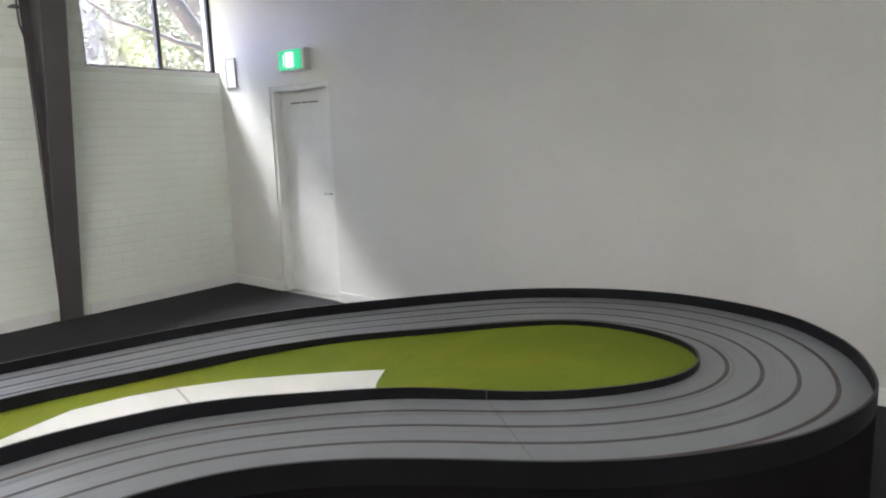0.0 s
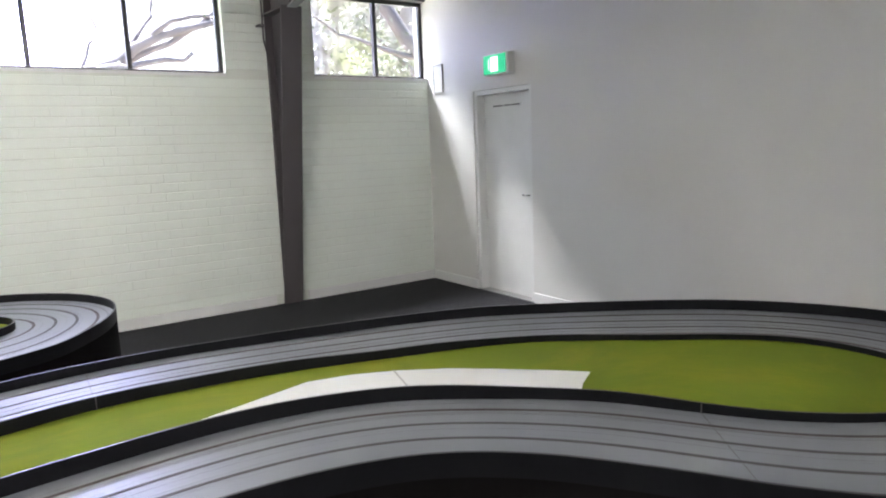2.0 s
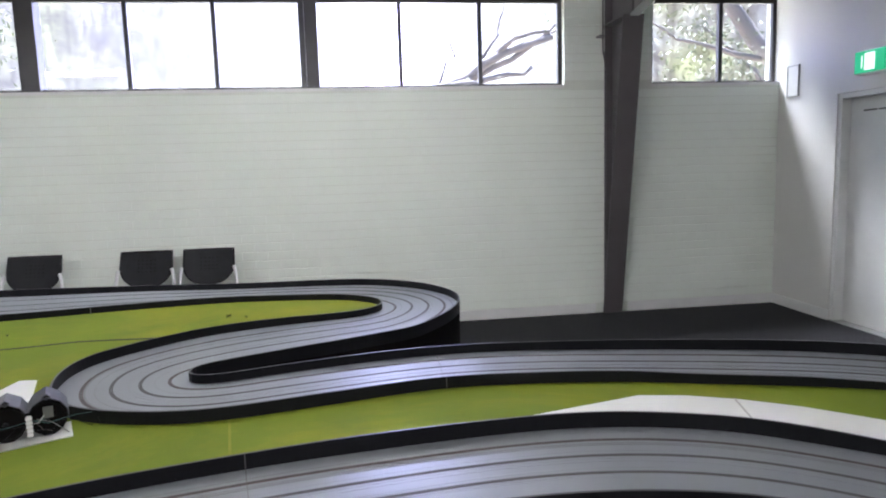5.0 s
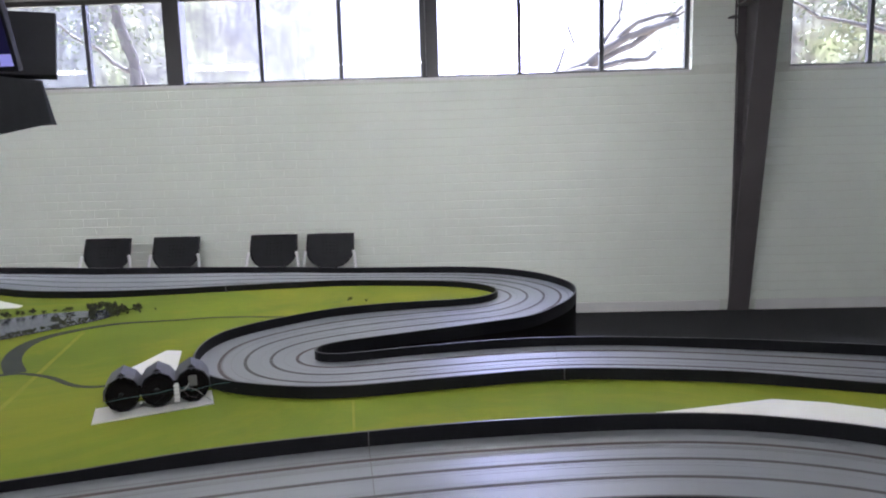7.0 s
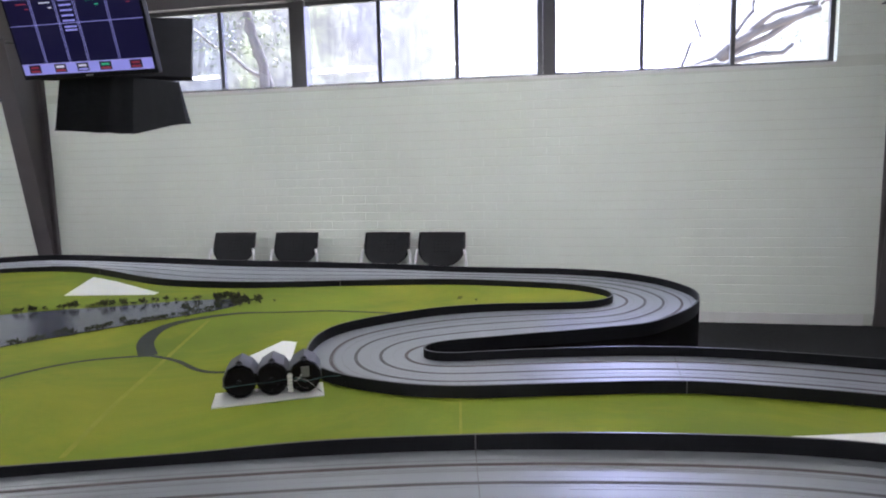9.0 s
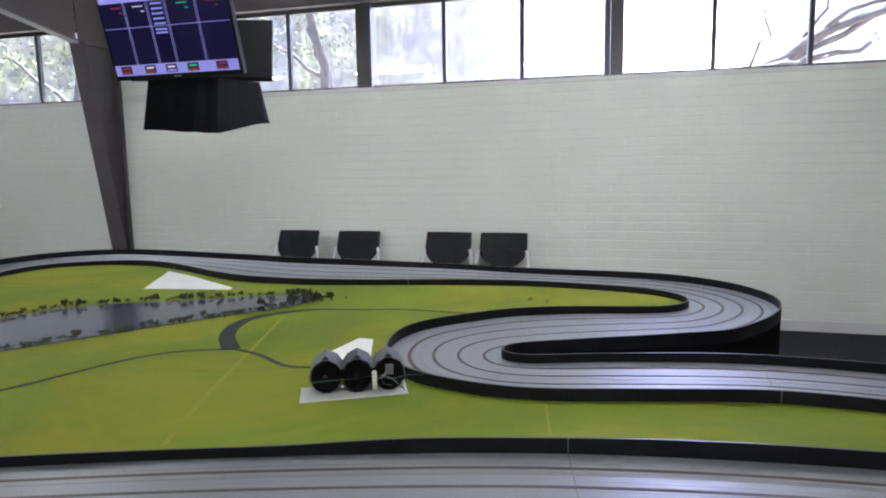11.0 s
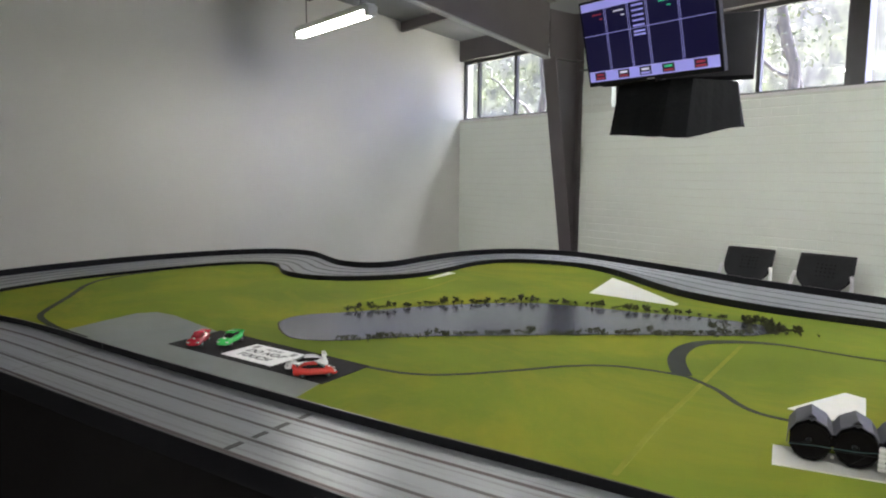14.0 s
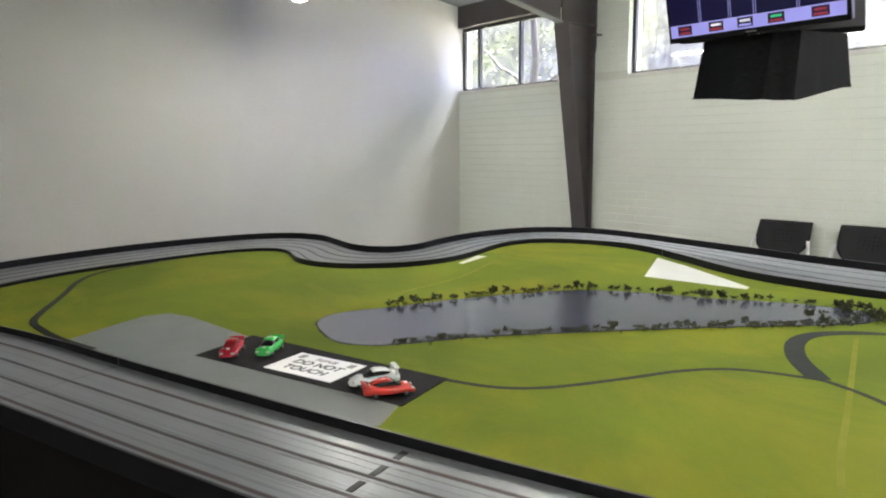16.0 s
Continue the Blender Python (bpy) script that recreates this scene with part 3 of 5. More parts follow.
def fence_tops(curve, anchors):
    """Fence height along a curve, blended between places of known height."""
    a = np.array(anchors)
    d = np.hypot(curve[:, None, 0] - a[None, :, 0], curve[:, None, 1] - a[None, :, 1])
    w = 1 / (d ** 3 + 0.002)
    h = (w * a[None, :, 2]).sum(1) / w.sum(1)
    for _ in range(8):
        h = (np.roll(h, 1) + 2 * h + np.roll(h, -1)) / 4
    return ZT + h


TOP_I = fence_tops(inner, [(-4.2, 0.67, 0.026), (-3.4, 0.91, 0.028), (-2.5, 1.18, 0.029), (-1.83, 1.4, 0.028), (-1.06, 1.67, 0.027), (-0.34, 1.88, 0.042), (0.25, 1.98, 0.047), (0.8, 2.01, 0.047), (1.3, 1.85, 0.046),
                           (1.73, 1.48, 0.035), (2.0, 1.07, 0.026), (2.42, 0.79, 0.023), (2.75, 1.0, 0.022), (2.7, 1.42, 0.022), (2.36, 1.76, 0.024), (2.05, 2.02, 0.027), (1.43, 2.27, 0.036), (1.0, 2.4, 0.043),
                           (0.1, 2.37, 0.045), (-0.6, 2.33, 0.045), (-0.97, 2.9, 0.046), (-0.5, 3.46, 0.042), (0.2, 3.7, 0.036), (0.0, 4.16, 0.036)]
                   + [(-1.35, 4.16, 0.038), (-2.45, 4.07, 0.045), (-3.3, 4.44, 0.046), (-4.3, 4.3, 0.035), (-4.2, 3.1, 0.036), (-4.8, 2.46, 0.036), (-5.5, 2.55, 0.025), (-5.6, 1.8, 0.024), (-5.3, 0.85, 0.022)])
TOP_O = fence_tops(outer, [(-3.0, 0.55, 0.046), (-1.4, 1.08, 0.046), (0.5, 1.55, 0.046), (1.6, 0.82, 0.046), (3.0, 0.5, 0.046), (3.2, 1.4, 0.046), (2.3, 2.37, 0.045), (1.5, 2.7, 0.042), (0.7, 2.86, 0.036),
                           (-0.1, 2.76, 0.034), (-0.49, 2.76, 0.034), (0.1, 3.07, 0.038), (0.7, 3.8, 0.042), (0.34, 4.58, 0.042), (-0.74, 4.75, 0.038), (-2.5, 4.9, 0.047), (-4.4, 5.12, 0.047), (-4.8, 3.3, 0.046), (-6.2, 2.5, 0.048)])
for nm, curve, tops, lab in (("inner_fence", inner_l, TOP_I, "low black plastic inner fence"), ("outer_fence", outer_l, TOP_O, "low black plastic outer fence")):
    fence = part(nm, ribbon(curve, 0.004, ZT - 0.02, ZT + FH, True, tops), M_FENCE, track, lab)
    cap = ribbon(curve, 0.0036, ZT + 0.01, ZT + FH, True, tops + 0.0010)
    part("fence_cap", cap, M_CAP, fence, "glossy top edge")
part("skirt", ribbon(outer_l, 0.003, 0.0, ZT - 0.02), M_SKIRT, track, "black skirt panels down to the floor")
infield = part("infield_board", prism([tuple(p) for p in inner_l], ZT - 0.018, ZT + 0.002), M_GRASS, track, "green and yellow painted landscape board")

LANES = (0.19, 0.40, 0.61, 0.82)
lanes = []
for k, f in enumerate(LANES):
    c = si * (1 - f) + so * f
    c = smoothed(resample(c, True, 0.025), 12)
    lanes.append(c)
    n = normals_of(c)
    part("slot", ribbon(c, 0.0016, ZT - 0.002, ZT + 0.0012), M_SLOT, track)
    for s in (-1, 1):
        part("braid", ribbon(c + n * s * 0.0045, 0.0024, ZT - 0.002, ZT + 0.0008), (M_BRAID_RED if k in (0, 3) else M_BRAID), track)


# rubbed-in streaks along the lanes
M_STREAK_DARK = material("rubbed_dark_streak", (0.160, 0.163, 0.166), 0.42, second=(0.142, 0.146, 0.15), scale=3, spec=0.35)
M_STREAK_PALE = material("rubbed_pale_streak", (0.192, 0.198, 0.204), 0.36, second=(0.165, 0.172, 0.18), scale=3, spec=0.42)
srng = random.Random(21)
for k in range(96):
    f = srng.uniform(0.07, 0.95)
    if min(abs(f - v) for v in LANES) < 0.02:
        f += 0.03
    c = smoothed(resample(si * (1 - f) + so * f, True, 0.04), 8)
    n = len(c)
    a0 = srng.randrange(n)
    ln = int(srng.uniform(1.2, 6.0) / 0.04)
    seg = np.array([c[(a0 + i) % n] for i in range(ln)])
    wmax = srng.uniform(0.0006, 0.0014) if k % 3 else srng.uniform(0.002, 0.0065)
    wid = wmax * np.sin(np.linspace(0.02, math.pi - 0.02, ln)) + 0.0002
    part("wear_streak", ribbon(seg, wid, ZT - 0.002, ZT + 0.0003 + 0.00001 * (k % 20), False), M_STREAK_DARK if k % 2 else M_STREAK_PALE, deck)


def across(x, y):
    """The matched pair nearest to a place on the table."""
    mid = (side_i + side_o) / 2
    k = int(np.argmin(np.hypot(*(mid - (x, y)).T)))
    return si[k], so[k]


def cross_strip(a, b, f0, f1, half, z1, name, mat, label=""):
    p, q = a + (b - a) * f0, a + (b - a) * f1
    d = (q - p) / np.hypot(*(q - p))
    n = np.array([-d[1], d[0]]) * half
    part(name, prism([tuple(p + n), tuple(q + n), tuple(q - n), tuple(p - n)], ZT - 0.002, z1), mat, track, label)


for x, y in ((-0.11, 1.69), (1.75, 1.05), (-1.3, 4.5), (0.5, 2.65), (-3.3, 0.75), (-3.3, 4.75)):
    a, b = across(x, y)
    cross_strip(a, b, 0.01, 0.99, 0.0012, ZT + 0.0006, "deck_joint", M_SEAM)
    cross_strip(a, b, -0.014, 0.012, 0.0018, TOP_I[int(np.argmin(np.hypot(*(inner_l - a).T)))] + 0.0008, "fence_joint", M_JOINT)
a, b = across(-2.05, 1.10)
for f0, f1 in ((0.06, 0.16), (0.26, 0.38), (0.46, 0.58), (0.67, 0.80), (0.88, 0.95)):
    cross_strip(a, b, f0, f1, 0.010, ZT + 0.0012, "start_line_mark", M_MARK, "dark painted start line dash")


# painted landscape
def patch(name, pts, z, mat, label=""):
    return part(name, prism([(x + 1.0, y - 2.0) for x, y in pts], ZT - 0.001, ZT + z), mat, infield, label)


def painted_line(name, pts, half, z, mat, label=""):
    c = spline(pts, False, 0.03) + OFF
    return part(name, ribbon(c, half, ZT, ZT + z, False), mat, infield, label)


patch("pit_apron", [(-3.83, 0.84), (-3.95, 1.05), (-4.04, 1.22), (-4.01, 1.32), (-3.88, 1.37), (-3.38, 1.43), (-2.45, 1.58), (-2.28, 1.32), (-2.32, 1.255), (-3.1, 1.02)], 0.0028, M_GREYPAINT, "grey painted apron")
patch("parking_mat", [(-3.27, 1.17), (-3.38, 1.45), (-2.44, 1.71), (-2.35, 1.45)], 0.0042, M_MAT, "black painted parking area")
painted_line("road", [(-2.46, 1.69), (-2.28, 1.77), (-2.16, 1.90), (-2.05, 2.14), (-1.96, 2.36), (-1.84, 2.51), (-1.64, 2.60), (-1.57, 2.60), (-1.44, 2.55), (-1.32, 2.47), (-1.23, 2.44), (-1.12, 2.46)], 0.011, 0.003, M_ROAD, "thin dark painted road")
lane = spline([(-1.62, 2.61), (-1.76, 2.79), (-1.84, 2.98), (-1.84, 3.14), (-1.75, 3.28), (-1.62, 3.38), (-1.49, 3.41), (-1.32, 3.44), (-1.14, 3.48), (-0.8, 3.46), (-0.62, 3.46)], False, 0.03) + OFF
wide = np.interp(np.linspace(0, 1, len(lane)), [0, 0.22, 0.42, 0.55, 1], [0.038, 0.034, 0.024, 0.010, 0.008])
part("road", ribbon(lane, wide, ZT, ZT + 0.0034, False), M_ROAD, infield, "dark painted side road")
painted_line("road", [(-3.62, 0.90), (-3.85, 0.84), (-4.04, 0.81), (-4.25, 0.80), (-4.42, 0.85), (-4.8, 1.02), (-5.22, 1.20), (-5.46, 1.42), (-5.58, 1.75)], 0.016, 0.0036, M_ROAD, "dark painted road round the end")
painted_line("streak", [(-1.24, 1.70), (-1.31, 1.90), (-1.375, 2.09), (-1.47, 2.42), (-1.63, 2.96), (-1.71, 3.23)], 0.009, 0.0026, M_STREAK, "yellow painted streak")
painted_line("streak", [(-0.245, 2.275), (-0.185, 1.94)], 0.004, 0.0026, M_STREAK)
painted_line("streak", [(-3.5, 2.0), (-3.62, 2.4), (-3.72, 2.9), (-3.95, 3.4)], 0.012, 0.0026, M_STREAK)
patch("paper_patch", [(-2.99, 3.72), (-3.30, 4.36), (-3.02, 4.22), (-2.43, 3.86), (-2.42, 3.80)], 0.003, M_CARD, "white bare patch")
patch("paper_patch", [(-4.09, 3.23), (-4.23, 3.54), (-4.16, 3.56), (-4.05, 3.24)], 0.003, M_CARD, "white bare patch")
patch("paper_patch", [(-1.20, 2.56), (-1.15, 2.89), (-1.08, 2.88), (-0.97, 2.57)], 0.003, M_CARD, "white bare patch")
patch("paper_patch", [(-1.025, 2.09), (-0.705, 2.255), (-0.76, 2.38), (-1.085, 2.22)], 0.005, M_CARD, "white card base under the model building")
patch("paper_strip", [(0.62, 2.105), (1.10, 2.225), (1.25, 2.19), (1.40, 2.12), (1.55, 2.02), (1.68, 1.90), (1.80, 1.78), (1.90, 1.67), (1.80, 1.61), (1.74, 1.56), (1.52, 1.73), (1.22, 1.93), (0.82, 2.035)], 0.003, M_CARD, "white bare strip beside the fence")
cross_pts = [(1.385, 2.13), (1.392, 2.132), (1.33, 1.90), (1.323, 1.90)]
patch("paper_joint", cross_pts, 0.0036, M_CARDEDGE)

POND = [(-3.20, 1.685), (-3.39, 1.76), (-3.465, 1.92), (-3.39, 2.14), (-3.33, 2.38), (-3.26, 2.62), (-3.14, 2.90), (-2.99, 3.15), (-2.71, 3.34), (-2.41, 3.47), (-2.16, 3.62), (-1.95, 3.69), (-1.80, 3.70),
        (-1.74, 3.60), (-1.78, 3.46), (-1.95, 3.23), (-2.12, 3.02), (-2.29, 2.79), (-2.60, 2.34), (-2.75, 2.10), (-2.89, 1.79), (-3.04, 1.665)]
pond = smoothed(spline(POND, True, 0.04), 2)
part("pond_bank", prism([tuple(p) for p in (pond + normals_of(pond) * (0.009 + 0.004 * np.sin(np.arange(len(pond)) * 1.7))[:, None] + OFF)], ZT, ZT + 0.003), M_TWIG, infield, "dark scatter bank round the pond")
part("pond", prism([tuple(p) for p in pond + OFF], ZT + 0.001, ZT + 0.0042), M_POND, infield, "glossy blue-grey model pond")

# ---------- miniature trees round the pond ----------
rng = random.Random(5)


def clump_mesh(bm, c, r, n, leaf):
    for _ in range(n):
        d = Vector((rng.gauss(0, 1), rng.gauss(0, 1), rng.gauss(0, 1))).normalized() * r * rng.uniform(0.45, 1.0)
        p = c + Vector((d.x, d.y, d.z * 0.75))
        s = leaf * rng.uniform(0.6, 1.3)
        bmesh.ops.create_icosphere(bm, subdivisions=1, radius=s, matrix=Matrix.Translation(p) @ Euler((rng.random() * 3, rng.random() * 3, 0)).to_matrix().to_4x4() @ Matrix.Diagonal((1, rng.uniform(0.6, 1), rng.uniform(0.5, 0.8), 1)))


def mini_tree(h, clumps, spread, base):
    """Thin forked stem with a few flat, ragged clumps of foliage."""
    t = thing("miniature_tree", 0, 0, -5, 0, "tiny dark green model tree on the pond bank", "model tree", "model trees round the pond")
    bmt, bmc = bmesh.new(), bmesh.new()
    add_tube(bmt, [(0, 0, 0), (0.001, 0, h * 0.3), (0.002, 0.001, h * 0.62)], [0.0017, 0.0013, 0.0007], 5)
    for k in range(clumps):
        a = rng.random() * 6.3
        rr = h * spread * rng.uniform(0.35, 1.0)
        c = Vector((math.cos(a) * rr, math.sin(a) * rr, h * rng.uniform(base, 0.86)))
        add_tube(bmt, [(0, 0, h * 0.22), c], [0.0011, 0.0005], 4)
        clump_mesh(bmc, c, h * rng.uniform(0.17, 0.27), 9, h * 0.095)
    part("trunk", bmt, M_TWIG, t)
    part("crown", bmc, M_TREE, t)
    return t


# tall and open, middling, low bush, wide bush, full bush
kinds = [mini_tree(0.052, 6, 0.42, 0.48), mini_tree(0.044, 5, 0.38, 0.42), mini_tree(0.027, 6, 0.62, 0.25), mini_tree(0.036, 8, 0.75, 0.30), mini_tree(0.056, 13, 0.42, 0.24)]
bank = pond + normals_of(pond) * 0.018
spots = []
gap_left = 0.0
run_left = 0.2
for k, (x, y) in enumerate(bank):
    far = x < -2.6 - 0.15 * (y - 2.3) and y > 2.15 or (y > 3.3 and x < -1.80)
    near = x > -3.0 and 1.76 < y and not far
    if not (far or near):
        continue
    step = (Vector(bank[k]) - Vector(bank[k - 1])).length
    if run_left > 0:
        run_left -= step
        dense = near and y < 2.25
        for _ in range(3 if dense else rng.choice((1, 2, 2, 3))):
            kind = rng.choice((2, 2, 2, 3)) if dense else rng.choice((0, 1, 1, 2, 3))
            spots.append((x + rng.uniform(-0.03, 0.03), y + rng.uniform(-0.02, 0.02), kind, rng.uniform(0.55, 0.95)))
        if run_left <= 0:
            gap_left = rng.uniform(0.0, 0.04)
    else:
        gap_left -= step
        if gap_left <= 0:
            run_left = rng.uniform(0.12, 0.4)
# the thick clump at the pond's tip
for x, y, kind, s in ((-1.80, 3.66, 4, 1.0), (-1.77, 3.61, 4, 0.85), (-1.70, 3.64, 3, 1.3), (-1.66, 3.59, 4, 1.15), (-1.62, 3.64, 4, 0.9), (-1.58, 3.60, 3, 1.25), (-1.55, 3.66, 4, 1.05), (-1.52, 3.62, 2, 1.2),
                      (-1.84, 3.74, 3, 1.2), (-1.73, 3.74, 4, 0.95), (-1.86, 3.42, 4, 0.95), (-1.83, 3.50, 3, 1.0), (-1.70, 3.55, 2, 1.1), (-1.60, 3.54, 3, 1.0)):
    spots.append((x - 0.10, y - 0.01, kind, s * 0.82))
spots += [(-1.56, 3.67, 2, 0.55), (-0.52, 3.83, 3, 0.5), (-0.53, 3.81, 2, 0.5), (-0.42, 3.79, 2, 0.5)]
placed = set()
for x, y, kind, s in spots[:280]:
    m = Matrix.Translation((x, y, ZT + 0.003)) @ Matrix.Rotation(rng.random() * 6.28, 4, 'Z')
    if kind not in placed:
        placed.add(kind)
        c = kinds[kind]
        c.matrix_basis = m
    else:
        c = copy_thing(kinds[kind], m)
    c.scale = (s, s, s)

# ---------- model building with three drums ----------
building = thing("model_building", -0.897, 2.280, ZT + 0.005, 23, "dark grey model building of three drums with exposed wiring", "model building")
building.scale = (0.96, 0.96, 0.96)


def shell_mesh(x, cz, R, y0, y1):
    """A folded roof: five flat facets over a drum, thin as card, with a low ridge."""
    bmr = bmesh.new()
    outer_pts = [(R + 0.005, -0.012), (R + 0.003, 0.022), (R * 0.72, 0.050), (0, R + 0.017), (-R * 0.72, 0.050), (-R - 0.003, 0.022), (-R - 0.005, -0.012)]
    inner_pts = [(c * 0.965, d * 0.965 - 0.001) for c, d in outer_pts]
    loops = []
    for yy in (y0, y1):
        loops.append([bmr.verts.new((x + c, yy, cz + d)) for c, d in outer_pts] + [bmr.verts.new((x + c, yy, cz + d)) for c, d in reversed(inner_pts)])
    n = len(loops[0])
    for i in range(n):
        bmr.faces.new((loops[0][i], loops[0][(i + 1) % n], loops[1][(i + 1) % n], loops[1][i]))
    for lp in loops:
        for i in range(n // 2 - 1):
            bmr.faces.new((lp[i], lp[i + 1], lp[n - 2 - i], lp[n - 1 - i]))
    return bmr


def dormer_mesh(x, z, y0, y1):
    """A small gabled dormer on the ridge."""
    bmd = bmesh.new()
    profile = [(-0.013, 0.0), (-0.010, 0.004), (0, 0.012), (0.010, 0.004), (0.013, 0.0), (0, -0.010)]
    ends = [[bmd.verts.new((x + c, yy, z + d)) for c, d in profile] for yy in (y0, y1)]
    for i in range(6):
        bmd.faces.new((ends[0][i], ends[0][(i + 1) % 6], ends[1][(i + 1) % 6], ends[1][i]))
    for e in ends:
        bmd.faces.new(e)
    return bmd


for k, x in enumerate((-0.11, 0.0, 0.11)):
    R, L = 0.054, 0.125
    cz = R + 0.002
    bm = bmesh.new()
    ring = [(math.cos(a) * R, math.sin(a) * R) for a in [(i + 0.5) * math.tau / 12 for i in range(12)]]
    f = [bm.verts.new((x + c, -L / 2, cz + s)) for c, s in ring]
    f2 = [bm.verts.new((x + c * 0.9, -L / 2, cz + s * 0.9)) for c, s in ring]
    f3 = [bm.verts.new((x + c * 0.88, -L / 2 + 0.008, cz + s * 0.88)) for c, s in ring]
    g = [bm.verts.new((x + c, L / 2, cz + s)) for c, s in ring]
    for a, b in ((f, g), (f, f2), (f2, f3)):
        for i in range(12):
            bm.faces.new((a[i], a[(i + 1) % 12], b[(i + 1) % 12], b[i]))
    bm.faces.new(g)
    bm.faces.new(f3)
    drum = part("drum", bm, M_SKIRT, building, "black twelve-sided drum with a recessed face")
    part("hub", tube([(x - 0.004, -L / 2 + 0.007, cz + 0.004), (x - 0.004, -L / 2 - 0.006, cz + 0.004)], 0.007, 8), M_BLACK, drum)
    part("roof", shell_mesh(x, cz, R, -L / 2 + 0.004, L / 2 + 0.004), M_ROOFGREY, building, "folded grey card roof shell")
    part("dormer", dormer_mesh(x, cz + R + 0.014, -0.056, -0.02), M_ROOFGREY, building, "small gabled dormer")
    part("dormer_face", box(x - 0.006, x + 0.006, -0.0575, -0.0555, cz + R + 0.011, cz + R + 0.019), M_SKIRT, building, "dark dormer opening")
for x in (-0.055, 0.055):
    part("downpipe", tube([(x, -0.058, 0.085), (x, -0.062, 0.055)], 0.005, 6), M_SKIRT, building)
    part("bulb", tube([(x, -0.068, 0.026), (x, -0.060, 0.026)], 0.005, 8), M_CARD, building, "small white bulb")
M_TEAL = material("teal_wire", (0.05, 0.12, 0.12), 0.5, scale=20)
part("terminal_block", box(0.052, 0.066, -0.078, -0.064, 0.012, 0.078, 0.002), M_CARD, building, "white terminal strip")
for z in (0.02, 0.033, 0.046, 0.059, 0.072):
    part("terminal", box(0.050, 0.068, -0.082, -0.077, z - 0.004, z + 0.004, 0.001), M_WHITE, building)
part("circuit_board", box(0.098, 0.126, -0.072, -0.064, 0.062, 0.098, 0.001), M_SEAM, building, "pale circuit board")
for pts, mt in (([(-0.165, -0.068, 0.045), (-0.09, -0.075, 0.053), (0.0, -0.076, 0.055), (0.06, -0.074, 0.062), (0.10, -0.072, 0.06)], M_TEAL),
                ([(-0.16, -0.07, 0.05), (-0.12, -0.075, 0.058), (-0.05, -0.074, 0.048), (0.05, -0.074, 0.05)], M_BLACK),
                ([(0.075, -0.075, 0.06), (0.11, -0.085, 0.05), (0.15, -0.07, 0.052), (0.19, -0.05, 0.05), (0.235, -0.04, 0.045)], M_TEAL),
                ([(0.075, -0.075, 0.03), (0.12, -0.085, 0.028), (0.15, -0.075, 0.05), (0.19, -0.05, 0.03), (0.23, -0.055, 0.006), (0.25, -0.06, 0.03), (0.255, -0.065, 0.003)], M_BLACK),
                ([(0.08, -0.075, 0.065), (0.12, -0.085, 0.052), (0.15, -0.08, 0.02), (0.165, -0.075, 0.004)], M_STEEL_PALE),
                ([(0.07, -0.07, 0.05), (0.085, -0.08, 0.055), (0.10, -0.078, 0.075)], M_CARD),
                ([(0.08, -0.072, 0.05), (0.095, -0.08, 0.03), (0.12, -0.075, 0.02)], M_BRAID_RED), ([(0.0, -0.07, 0.07), (0.02, -0.078, 0.045), (-0.02, -0.074, 0.01)], M_BLACK)):
    part("wire", tube(pts, 0.0012, 5), mt, building, smooth=True)


# ---------- slot cars and sign on the infield ----------
def car_paint(name, c):
    return material(name, c, 0.22, coat=0.6, second=tuple(v * 0.9 for v in c), scale=12)


M_RUBBER = material("rubber", (0.015, 0.015, 0.015), 0.8)
M_RIM = material("dull_rim", (0.16, 0.16, 0.165), 0.4, metal=0.6)
M_TINT = material("tinted_window", (0.01, 0.01, 0.012), 0.1)
M_REDGLASS = material("red_window", (0.22, 0.010, 0.018), 0.15)


